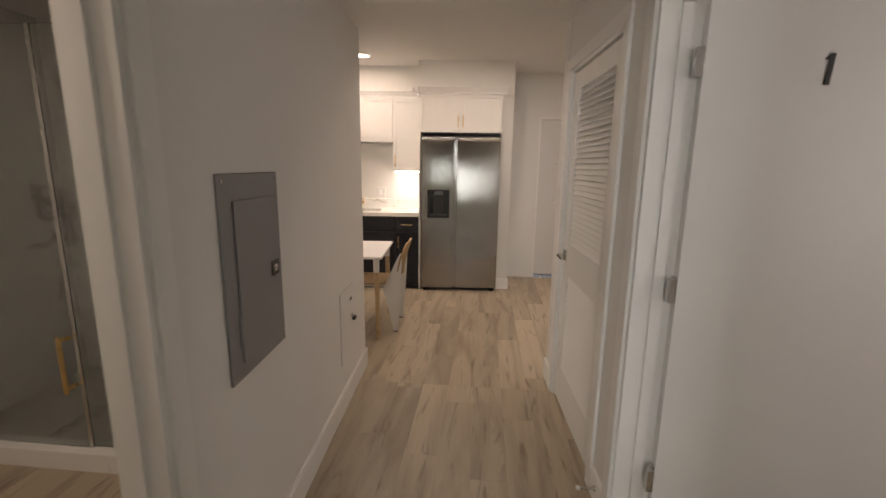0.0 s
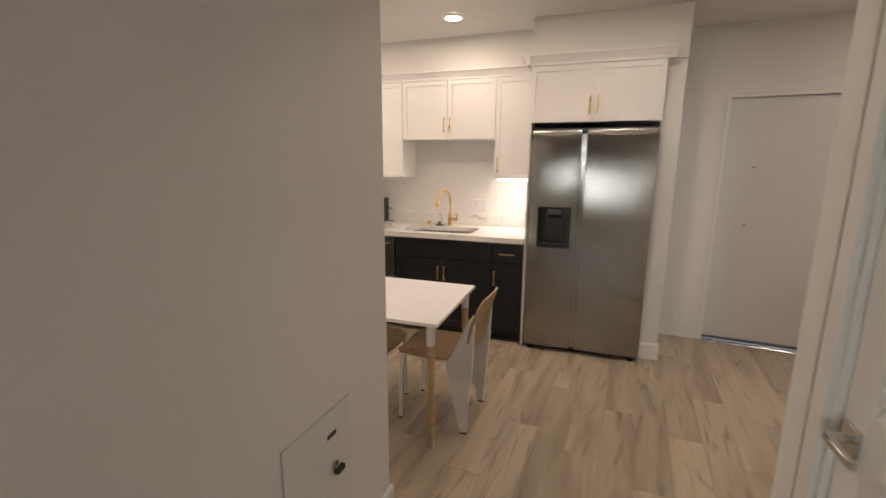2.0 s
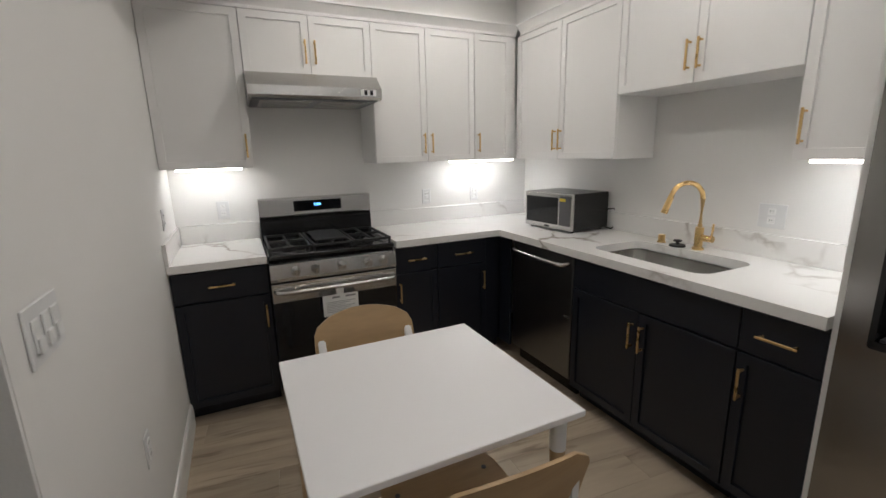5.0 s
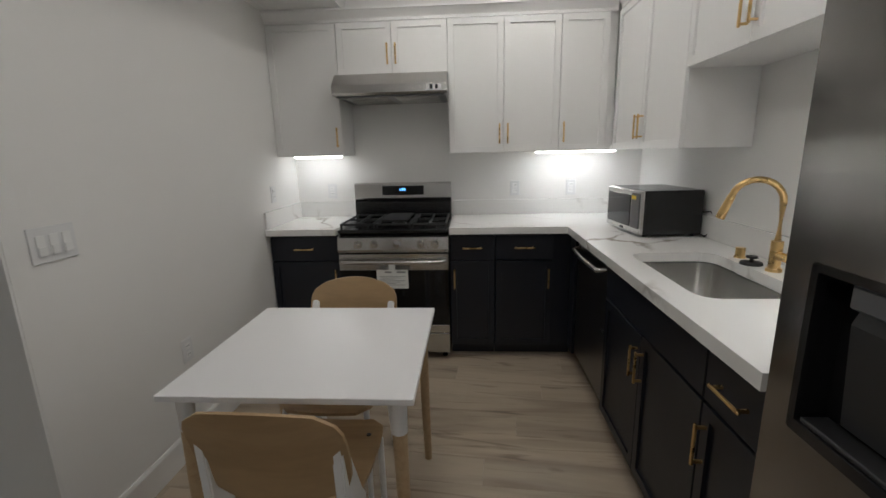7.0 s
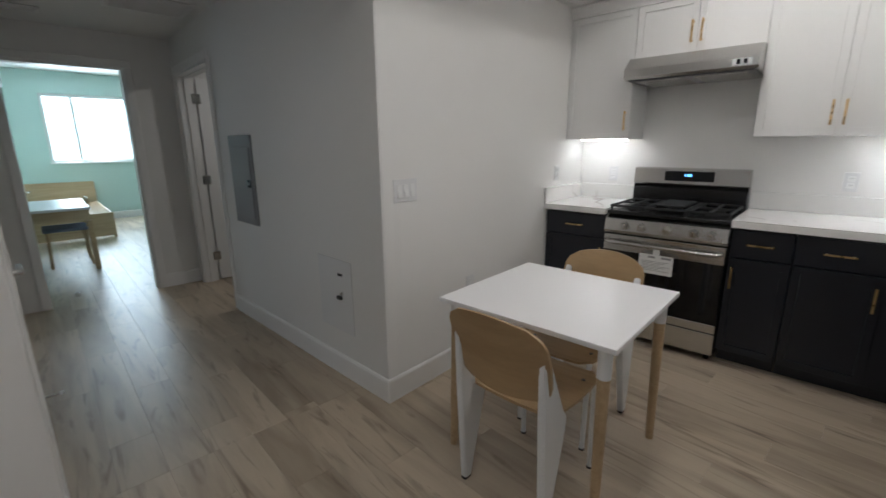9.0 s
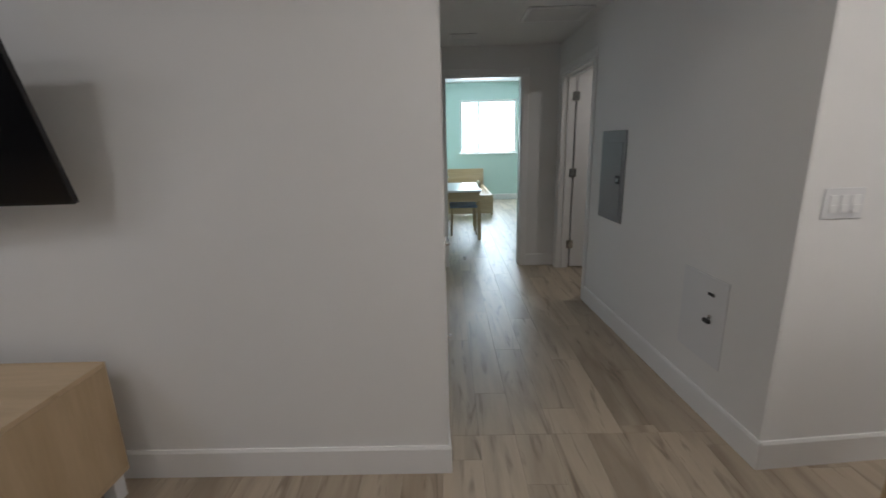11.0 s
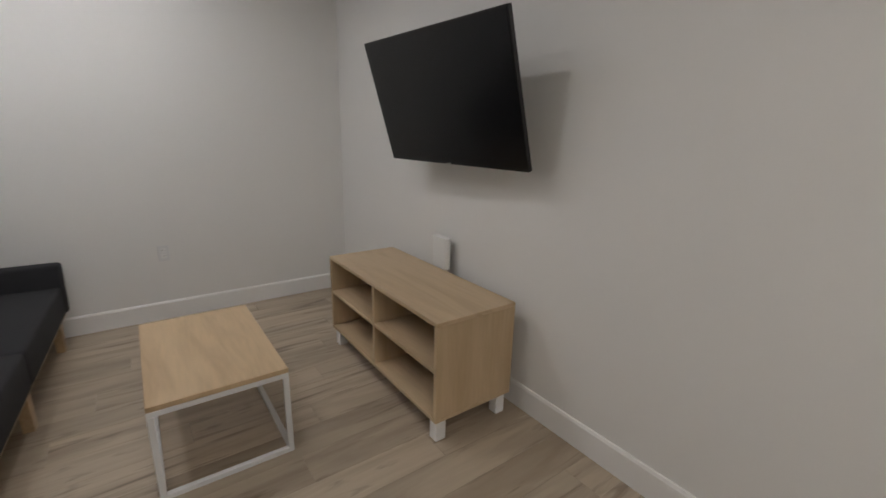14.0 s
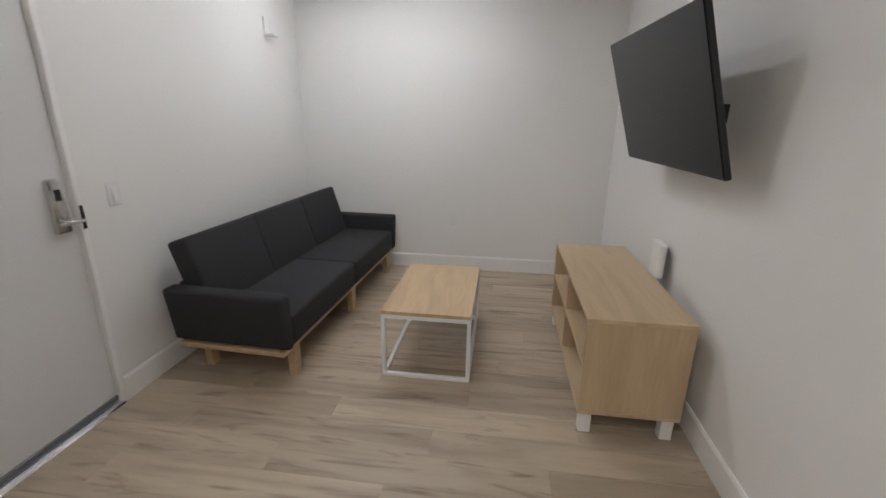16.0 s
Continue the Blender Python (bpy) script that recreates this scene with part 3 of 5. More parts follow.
def wall_cabinet(place, turn, w, z0, z1, doors, label, d=0.31, group="white wall cabinets"):
    """Origin at the middle of its back on the floor; doors: list of (width share, handle side) with side -1, 1 or 0."""
    c = thing("wall_cabinet", place, turn, label, "cabinet", group)
    h = w / 2
    part("body", box(-h + 0.0005, h - 0.0005, -d, -0.002, z0, z1, 0.001), CABW, c)
    x = -h
    for share, side in doors:
        x1 = x + w * share
        dr = shaker("cabinet_door", c, x + 0.0018, x1 - 0.0018, z0 + 0.001, z1 - 0.003, -d - 0.0005, CABW)
        if side:
            hx = (x1 - 0.028) if side > 0 else (x + 0.028)
            pull(dr, hx, z0 + 0.125, -d - 0.0195)
        x = x1
    return c


def base_cabinet(place, turn, w, fronts, label, d=0.565, top=0.893):
    """fronts: tuples (kind, x0, x1, z0, z1, handle) in shares of the width; handle: 'h', 'l', 'r' or ''."""
    c = thing("base_cabinet", place, turn, label, "cabinet", "navy base cabinets")
    h = w / 2
    part("body", box(-h + 0.0005, h - 0.0005, -d, -0.002, 0.095, top, 0.001), NAVY, c)
    if top < 0.89:
        part("front_rail", box(-h + 0.0005, h - 0.0005, -d, -d + 0.018, top + 0.0005, 0.893), NAVY, c)
    part("toe_kick", box(-h + 0.001, h - 0.001, -d + 0.07, -d + 0.085, 0.0, 0.095), NAVY, c)
    for kind, s0, s1, z0, z1, hd in fronts:
        x0, x1 = -h + w * s0 + 0.002, -h + w * s1 - 0.002
        dr = (shaker if kind == "door" else slab)("cabinet_door" if kind == "door" else "drawer_front", c, x0, x1, z0, z1, -d - 0.0005, NAVY)
        if hd == "h":
            pull(dr, (x0 + x1) / 2, (z0 + z1) / 2, -d - 0.0195, False)
        elif hd == "l":
            pull(dr, x0 + 0.028, z1 - 0.12, -d - 0.0195)
        elif hd == "r":
            pull(dr, x1 - 0.028, z1 - 0.12, -d - 0.0195)
    return c


CB, CT = 1.42, 2.29
RY0, RY1 = 4.225, 4.978      # range and hood
white = "white shaker wall cabinet with brushed gold handle"
wall_cabinet((XS, (YK + RY0) / 2, 0), 90, RY0 - YK - 0.004, CB, CT, [(1, 1)], "narrow white shaker wall cabinet beside the range hood")
wall_cabinet((XS, (RY0 + RY1) / 2, 0), 90, RY1 - RY0, 1.955, CT, [(0.5, 1), (0.5, -1)], "short white shaker cabinet above the range hood")
wall_cabinet((XS, (RY1 + 5.728) / 2, 0), 90, 5.728 - RY1, CB, CT, [(0.5, 1), (0.5, -1)], "white two-door shaker wall cabinet beside the range hood")
wall_cabinet((XS, (5.728 + 6.09) / 2, 0), 90, 0.36, CB, CT, [(0.86, -1)], "narrow white corner wall cabinet with gold handle")
wall_cabinet(((-2.235 - 1.268) / 2, YB, 0), 0, 0.965, CB, CT, [(0.5, 1), (0.5, -1)], "white two-door shaker wall cabinet above the microwave")
wall_cabinet(((-1.268 - 0.375) / 2, YB, 0), 0, 0.893, 1.77, CT, [(0.5, 1), (0.5, -1)], "short white two-door cabinet above the sink")
wall_cabinet(((-0.375 - 0.041) / 2, YB, 0), 0, 0.333, CB, CT, [(1, -1)], "narrow white tall wall cabinet beside the refrigerator")
wall_cabinet(((-0.039 + 0.915) / 2, YB, 0), 0, 0.953, 1.87, CT, [(0.5, 1), (0.5, -1)], "white two-door cabinet above the refrigerator", d=0.63)
solid("refrigerator_end_panel", box(-0.037, -0.017, 5.78, YB - 0.002, 0, 1.868, 0.001), CABW, "white painted end panel beside the refrigerator", "panel", "thing")


def crown(name, pts, axis, lo, hi):
    return solid(name, prism(bmesh.new(), pts, axis, lo, hi), CABW, "white crown moulding on top of the wall cabinets", "crown moulding")


prof = [(0.0, 0.0), (0.022, 0.0), (0.022, 0.018), (0.030, 0.030), (0.055, 0.062), (0.062, 0.064), (0.062, 0.078), (0.0, 0.078)]
crown("trim_crown", [(-2.26 + a, CT + b) for a, b in prof], "y", YK + 0.002, 6.08)
crown("trim_crown", [(6.11 - a, CT + b) for a, b in prof], "x", -2.20, -0.045)
crown("trim_crown", [(5.78 - a, CT + b) for a, b in prof], "x", -0.105, 0.965)
crown("trim_crown", [(-0.045 - a, CT + b) for a, b in prof], "y", 5.72, 6.04)

base_cabinet((XS, (YK + RY0) / 2, 0), 90, RY0 - YK - 0.004, [("drawer", 0, 1, 0.715, 0.88, "h"), ("door", 0, 1, 0.10, 0.705, "r")], "narrow navy base cabinet with gold handles")
base_cabinet((XS, (RY1 + 5.287) / 2, 0), 90, 5.287 - RY1 - 0.004, [("drawer", 0, 1, 0.715, 0.88, "h"), ("door", 0, 1, 0.10, 0.705, "l")], "navy base cabinet beside the range")
base_cabinet((XS, (5.287 + 5.82) / 2, 0), 90, 0.53, [("drawer", 0.0, 0.72, 0.715, 0.88, "h"), ("door", 0.0, 0.72, 0.10, 0.705, "r")], "navy corner base cabinet with drawer")
base_cabinet(((-1.22 - 0.312) / 2, YB, 0), 0, 0.904, [("drawer", 0, 1, 0.715, 0.88, ""), ("door", 0, 0.5, 0.10, 0.705, "r"), ("door", 0.5, 1, 0.10, 0.705, "l")],
             "wide navy sink cabinet with two doors", d=0.615, top=0.66)
base_cabinet(((-0.312 - 0.039) / 2, YB, 0), 0, 0.271, [("drawer", 0, 1, 0.715, 0.88, "h"), ("door", 0, 1, 0.10, 0.705, "l")], "narrow navy base cabinet with drawer beside refrigerator", d=0.615)
solid("filler_panel", box(-1.985, -1.855, 5.785, 5.805, 0.095, 0.893, 0.001), NAVY, "navy filler panel in the cabinet corner", "panel", "thing")

# worktops
CZ0, CZ1 = 0.898, 0.942
solid("worktop", box(XS + 0.002, -1.930, YK + 0.002, RY0 - 0.003, CZ0, CZ1, 0.003), QUARTZ, "white veined quartz worktop beside the range", "worktop", "thing")


def sheet_with_hole(outer, inner, z0, z1):
    bm = bmesh.new()
    edges = []
    for loop in (outer, inner):
        vs = [bm.verts.new((p[0], p[1], z1)) for p in loop]
        edges += [bm.edges.new((vs[i], vs[(i + 1) % len(vs)])) for i in range(len(vs))]
    bmesh.ops.triangle_fill(bm, edges=edges, use_beauty=True)
    r = bmesh.ops.extrude_face_region(bm, geom=bm.faces[:])
    for v in r["geom"]:
        if isinstance(v, bmesh.types.BMVert):
            v.co.z = z0
    bmesh.ops.recalc_face_normals(bm, faces=bm.faces[:])
    return bm


SX0, SX1, SY0, SY1 = -1.185, -0.525, 5.865, 6.245
hole = rounded(SX1 - SX0, SY1 - SY0, 0.075, 7, (SX0 + SX1) / 2, (SY0 + SY1) / 2)
outer = [(XS + 0.002, RY1 + 0.003), (-1.930, RY1 + 0.003), (-1.930, 5.748), (-0.040, 5.748), (-0.040, YB - 0.002), (XS + 0.002, YB - 0.002)]
solid("worktop", sheet_with_hole(outer, hole, CZ0, CZ1), QUARTZ, "L-shaped white quartz worktop with brown-grey veins", "worktop", "thing")
for n_, b_ in (("range", (XS + 0.001, XS + 0.02, YK + 0.022, RY0)), ("range", (XS + 0.001, XS + 0.02, RY1, YB - 0.022)), ("sink", (XS + 0.001, -0.040, YB - 0.02, YB - 0.001)), ("side", (XS + 0.021, -1.930, YK + 0.001, YK + 0.02))):
    solid("backsplash", box(*b_, CZ1 + 0.0005, 1.058, 0.002), QUARTZ, "low white veined quartz backsplash", "backsplash", "thing")

# sink
sk = thing("sink", ((SX0 + SX1) / 2, (SY0 + SY1) / 2, 0.70), 0, "undermount stainless steel sink bowl set in the worktop", "sink")
bm = bmesh.new()
sw, sd = SX1 - SX0 + 0.012, SY1 - SY0 + 0.012
rings = []
for z, inset, r in ((0.193, 0.0, 0.08), (0.03, 0.006, 0.078), (0.012, 0.016, 0.07), (0.0, 0.05, 0.05)):
    rings.append([bm.verts.new((p[0], p[1], z)) for p in rounded(sw - 2 * inset, sd - 2 * inset, r, 7)])
for a, b in zip(rings, rings[1:]):
    for i in range(len(a)):
        bm.faces.new((a[i], b[i], b[(i + 1) % len(a)], a[(i + 1) % len(a)]))
bm.faces.new(rings[-1])
part("bowl", bm, STEELX, sk, "", True)
dr = rod(bmesh.new(), (0.05, 0.06, 0.0), (0.05, 0.06, 0.006), 0.045, 0.04, 24)
part("drain", dr, CHROME, sk, "steel drain flange", True)

# faucet and its neighbours
fx, fy = -0.855, 6.305
fc = thing("faucet", (fx, fy, CZ1), 0, "brushed gold gooseneck kitchen faucet on the worktop", "faucet")
part("base", rod(rod(bmesh.new(), (0, 0, 0), (0, 0, 0.012), 0.029, 0.027, 24), (0, 0, 0.012), (0, 0, 0.12), 0.021, 0.021, 24), GOLD, fc, "", True)
pts = [(0, 0, 0.115), (0, 0, 0.27)]
dirx, diry = -0.42, -0.90
for i in range(1, 13):
    a = math.pi * i / 12 * 0.93
    k = 0.085 * (1 - math.cos(a))
    pts.append((dirx * k, diry * k, 0.27 + 0.085 * math.sin(a)))
part("spout", tube(bmesh.new(), pts, 0.0125, 14), GOLD, fc, "", True)
e0 = Vector(pts[-1])
e1 = e0 + (e0 - Vector(pts[-2])).normalized() * 0.095
part("spray_head", rod(bmesh.new(), e0, e1, 0.0145, 0.0175, 18), GOLD, fc, "brushed gold pull-down spray head", True)
hb = rod(bmesh.new(), (0.015, 0, 0.065), (0.075, 0, 0.065), 0.017, 0.017, 18)
rod(hb, (0.066, 0, 0.07), (0.072, 0.0, 0.145), 0.006, 0.005, 10)
part("handle", hb, GOLD, fc, "brushed gold side lever", True)
solid("air_gap_cap", rod(rod(bmesh.new(), (-1.08, 6.31, CZ1), (-1.08, 6.31, CZ1 + 0.045), 0.019, 0.019, 20), (-1.08, 6.31, CZ1), (-1.08, 6.31, CZ1 + 0.008), 0.024, 0.022, 20), GOLD,
      "small brushed gold air gap cap on the worktop", "air gap", "thing", smooth=True)
bm = rod(bmesh.new(), (-0.96, 6.285, CZ1), (-0.96, 6.285, CZ1 + 0.010), 0.042, 0.040, 24)
rod(bm, (-0.96, 6.285, CZ1 + 0.01), (-0.96, 6.285, CZ1 + 0.03), 0.008, 0.008)
rod(bm, (-0.96, 6.285, CZ1 + 0.028), (-0.96, 6.285, CZ1 + 0.036), 0.022, 0.020)
solid("sink_stopper", bm, RUBBER, "black rubber sink stopper lying on the worktop", "stopper", "thing", smooth=True)


# under-cabinet lights
def led_bar(x0, x1, y0, y1, power):
    solid("under_cabinet_light", box(x0, x1, y0, y1, CB - 0.016, CB - 0.001, 0.003), LED, "slim glowing LED bar beneath a wall cabinet", "light", "thing")
    lx, ly = x1 - x0, y1 - y0
    a = area("under_cabinet_lamp", ((x0 + x1) / 2, (y0 + y1) / 2, CB - 0.02), lx, power * 0.8, COOL, (0, 0, -1), ly)
    a.matrix_world = pose((x0 + x1) / 2, (y0 + y1) / 2, CB - 0.02)


led_bar(-2.43, -2.395, 3.80, 4.16, 0.7)
led_bar(-2.41, -2.375, 5.60, 6.16, 1.8)
led_bar(-0.355, -0.065, 6.18, 6.215, 1.1)

# range hood
hd = thing("range_hood", (XS, (RY0 + RY1) / 2, 0), 90, "stainless steel under-cabinet range hood", "range hood")
hw = (RY1 - RY0) / 2 - 0.001
bm = bmesh.new()
prism(bm, [(-0.002, 1.80), (-0.50, 1.80), (-0.515, 1.815), (-0.515, 1.865), (-0.42, 1.945), (-0.33, 1.954), (-0.002, 1.954)], "x", -hw, hw)
part("shell", bm, STEELX, hd)
part("underside", box(-hw + 0.02, hw - 0.02, -0.48, -0.03, 1.793, 1.7995), GREYPLASTIC, hd, "dark recessed underside")
bar = mesh_of("filter_bar", box(-0.14, 0.14, -0.013, 0.013, 1.7885, 1.7925), CHROME)
for s in (-0.17, 0.17):
    ft = part("filter", box(s - 0.145, s + 0.145, -0.45, -0.045, 1.7905, 1.7928), CHROME, hd, "aluminium grease filter")
    for i in range(9):
        o = new("filter_bar", bar)
        o.parent = ft
        o.location = (s, -0.415 + i * 0.043, -0.001)
part("switch_plate", box(hw - 0.13, hw - 0.035, -0.5175, -0.5152, 1.822, 1.858), PLASTICW, hd, "pale switch plate")
for s in (hw - 0.10, hw - 0.065):
    part("switch", box(s - 0.009, s + 0.009, -0.522, -0.5177, 1.826, 1.854, 0.001), BLACK, hd, "black rocker switch")

# range
rg = thing("range", (XS, (RY0 + RY1) / 2, 0), 90, "stainless steel gas range with black oven glass", "range")
rw = (RY1 - RY0) / 2 - 0.004
part("body", box(-rw, rw, -0.585, -0.03, 0.04, 0.905, 0.002), BLACK, rg)
part("cooktop", box(-rw, rw, -0.62, -0.09, 0.906, 0.932, 0.006, 2), BLACK, rg)
bm = bmesh.new()
prism(bm, [(-0.03, 0.93), (-0.115, 0.93), (-0.115, 1.06), (-0.095, 1.085), (-0.03, 1.085)], "x", -rw, rw)
part("backguard", bm, BLACK, rg)
bm = bmesh.new()
prism(bm, [(-0.03, 1.086), (-0.115, 1.086), (-0.118, 1.095), (-0.112, 1.20), (-0.10, 1.206), (-0.03, 1.206)], "x", -rw, rw)
cp = part("control_panel", bm, STEELX, rg, "stainless control panel")
part("display", box(-0.155, 0.165, -0.1205, -0.1165, 1.115, 1.185, 0.002), BLACKGLASS, cp, "black clock display")
bm = bmesh.new()
for i, wd in enumerate((0.006, 0.010, 0.010)):
    bx(bm, -0.02 + i * 0.016, -0.02 + i * 0.016 + wd, -0.1220, -0.1207, 1.148, 1.166)
part("clock_digits", bm, CLOCK, cp, "blue glowing clock digits")
part("knob_panel", prism(bmesh.new(), [(-0.586, 0.775), (-0.628, 0.775), (-0.645, 0.800), (-0.635, 0.88), (-0.586, 0.904)], "x", -rw, rw), STEELX, rg, "stainless knob panel")
for kx in (-0.235, -0.125, 0.03, 0.19, 0.285):
    kb = rod(bmesh.new(), (kx, -0.638, 0.838), (kx, -0.650, 0.836), 0.027, 0.026, 20)
    rod(kb, (kx, -0.650, 0.836), (kx, -0.678, 0.832), 0.021, 0.019, 20)
    bx(kb, kx - 0.004, kx + 0.004, -0.682, -0.676, 0.815, 0.852, 0.001)
    part("knob", kb, CHROME, rg, "satin steel burner knob", True)
od = part("oven_door", box(-rw, rw, -0.628, -0.587, 0.262, 0.768, 0.004), BLACKGLASS, rg, "black glass oven door")
part("door_trim", box(-rw, rw, -0.636, -0.6285, 0.655, 0.768, 0.003), STEELX, od, "stainless top band")
part("lower_trim", box(-rw, rw, -0.634, -0.6285, 0.205, 0.262, 0.003), STEELX, od, "stainless lower band")
pts = [(-rw + 0.02, -0.640, 0.728), (-rw + 0.03, -0.668, 0.726)] + [(-rw + 0.05 + (2 * rw - 0.10) * i / 8, -0.678 - 0.010 * math.sin(math.pi * i / 8), 0.722) for i in range(9)] + [(rw - 0.03, -0.668, 0.726), (rw - 0.02, -0.640, 0.728)]
part("oven_handle", tube(bmesh.new(), pts, 0.0125, 12), STEELX, od, "curved stainless bar handle", True)
part("drawer", box(-rw, rw, -0.630, -0.587, 0.055, 0.198, 0.004), STEELX, rg, "stainless storage drawer")
for sx in (-rw + 0.04, rw - 0.04):
    for sy in (-0.55, -0.10):
        part("foot", rod(bmesh.new(), (sx, sy, 0), (sx, sy, 0.041), 0.018), BLACK, rg)
for cx in (-0.245, 0.0, 0.245):
    gb = bmesh.new()
    w2 = 0.117
    for yy in (-0.585, -0.355, -0.125):
        bx(gb, cx - w2, cx + w2, yy - 0.006, yy + 0.006, 0.955, 0.970, 0.002)
    for xx in (cx - w2 + 0.006, cx, cx + w2 - 0.006):
        bx(gb, xx - 0.006, xx + 0.006, -0.585, -0.125, 0.9555, 0.9705, 0.002)
    for xx in (cx - w2 + 0.006, cx + w2 - 0.006):
        for yy in (-0.575, -0.135):
            bx(gb, xx - 0.006, xx + 0.006, yy - 0.006, yy + 0.006, 0.932, 0.956)
    part("grate", gb, IRON, rg, "cast iron pan grate")
for cx, cy, rr in ((-0.245, -0.47, 0.045), (-0.245, -0.24, 0.036), (0.245, -0.47, 0.040), (0.245, -0.24, 0.036), (0.0, -0.355, 0.05)):
    part("burner", rod(rod(bmesh.new(), (cx, cy, 0.932), (cx, cy, 0.942), rr, rr, 20), (cx, cy, 0.942), (cx, cy, 0.950), rr * 0.8, rr * 0.75, 20), IRON, rg, "", True)
part("griddle", box(-0.09, 0.09, -0.53, -0.18, 0.972, 0.985, 0.004), IRON, rg, "cast iron centre griddle")
tg = thing("paper_tag", (-1.882, 4.600, 0.60), 90, "white printed paper tag hanging on the oven handle", "tag")
part("sheet", box(-0.105, 0.105, -0.0008, 0.0008, -0.055, 0.075), PAPER, tg)
bm = bmesh.new()
for i in range(7):
    bx(bm, -0.085, 0.085 - 0.03 * (i % 3), -0.0014, -0.0009, 0.028 - i * 0.010, 0.031 - i * 0.010)
bx(bm, -0.05, -0.005, -0.0014, -0.0009, 0.052, 0.064)
bx(bm, 0.03, 0.09, -0.0014, -0.0009, 0.052, 0.064)
part("print", bm, mat("grey_print", (0.30, 0.30, 0.30), 0.8), tg, "unreadable grey print")
part("strap", box(-0.022, 0.022, -0.0006, 0.0006, 0.0755, 0.125), PAPER, tg)

# dishwasher
dw = thing("dishwasher", (-1.535, YB, 0), 0, "dark stainless steel built-in dishwasher", "dishwasher")
part("body", box(-0.298, 0.298, -0.56, -0.02, 0.10, 0.885), GREYPLASTIC, dw)
part("dishwasher_door", box(-0.296, 0.296, -0.622, -0.562, 0.115, 0.888, 0.006, 2), DARKSTEEL, dw)
pts = [(-0.26, -0.620, 0.835), (-0.25, -0.650, 0.83)] + [(-0.24 + 0.48 * i / 8, -0.662 - 0.012 * math.sin(math.pi * i / 8), 0.826) for i in range(9)] + [(0.25, -0.650, 0.83), (0.26, -0.620, 0.835)]
part("bar_handle", tube(bmesh.new(), pts, 0.0125, 12), CHROME, dw, "curved satin steel bar handle", True)
part("toe_kick", box(-0.296, 0.296, -0.555, -0.53, 0.0, 0.098), BLACK, dw)
part("badge", box(0.235, 0.283, -0.6235, -0.6222, 0.50, 0.515), CHROME, dw, "small pale badge")

# refrigerator
FX0, FX1, FY = -0.004, 0.902, 5.730
rf = thing("refrigerator", ((FX0 + FX1) / 2, FY, 0), 0, "stainless steel side-by-side refrigerator with ice dispenser", "refrigerator")
fw = (FX1 - FX0) / 2
part("body", box(-fw + 0.004, fw - 0.004, 0.075, 0.66, 0.03, 1.775, 0.004), GREYPLASTIC, rf, "dark grey cabinet body")
part("hinge_cover", box(-fw + 0.01, fw - 0.01, 0.03, 0.16, 1.7755, 1.826, 0.006), BLACK, rf, "black hinge cover")
SPL = -fw + 0.385


def fridge_door(x0, x1, z0, z1, cut=None):
    """Door with a gently bowed face; cut: (x0, x1, z0, z1) of a recess."""
    bm = bmesh.new()
    xs = [x0 + (x1 - x0) * i / 14 for i in range(15)]
    if cut:
        xs = sorted(set([x for x in xs if not (cut[0] - 0.006 < x < cut[1] + 0.006)] + [cut[0], cut[1], (cut[0] + cut[1]) / 2]))
    zs = [z0, z0 + 0.01, z1 - 0.06, z1 - 0.01, z1]
    if cut:
        zs = sorted(zs + [cut[2], cut[3]])
    mid, half = (x0 + x1) / 2, (x1 - x0) / 2

    def depth(x, z):
        u = (x - mid) / half
        y = 0.003 * u ** 4 + 0.002 * u * u
        if z > z1 - 0.02:
            y += 0.010 * (z - (z1 - 0.02)) / 0.02
        return y
    grid = [[bm.verts.new((x, depth(x, z), z)) for x in xs] for z in zs]
    for j in range(len(zs) - 1):
        for i in range(len(xs) - 1):
            cx, cz = (xs[i] + xs[i + 1]) / 2, (zs[j] + zs[j + 1]) / 2
            if cut and cut[0] < cx < cut[1] and cut[2] < cz < cut[3]:
                continue
            bm.faces.new((grid[j][i], grid[j][i + 1], grid[j + 1][i + 1], grid[j + 1][i]))
    r = bmesh.ops.extrude_edge_only(bm, edges=[e for e in bm.edges if e.is_boundary])
    for v in r["geom"]:
        if isinstance(v, bmesh.types.BMVert):
            inside = cut and cut[0] - 0.001 < v.co.x < cut[1] + 0.001 and cut[2] - 0.001 < v.co.z < cut[3] + 0.001
            v.co.y = 0.062 if inside else 0.07
    bmesh.ops.recalc_face_normals(bm, faces=bm.faces[:])
    return bm


DX0, DX1, DZ0, DZ1 = -fw + 0.075, -fw + 0.325, 0.895, 1.215
f1 = part("freezer_door", fridge_door(-fw, SPL - 0.012, 0.045, 1.814, (DX0, DX1, DZ0, DZ1)), STEEL, rf, "stainless freezer door", True)
f2 = part("fridge_door", fridge_door(SPL + 0.030, fw, 0.045, 1.814), STEEL, rf, "stainless refrigerator door", True)
part("door_back", box(-fw + 0.004, SPL - 0.016, 0.063, 0.0735, 0.05, 1.80), GASKET, rf)
part("door_back", box(SPL + 0.034, fw - 0.004, 0.063, 0.0735, 0.05, 1.80), GASKET, rf)
part("grip_channel", box(SPL - 0.011, SPL + 0.029, 0.03, 0.07, 0.05, 1.808), STEEL, rf, "recessed grip channel")
di = part("dispenser", box(DX0, DX1, 0.056, 0.0625, DZ0, DZ1), BLACK, f1, "black ice and water dispenser recess")
fb = bmesh.new()
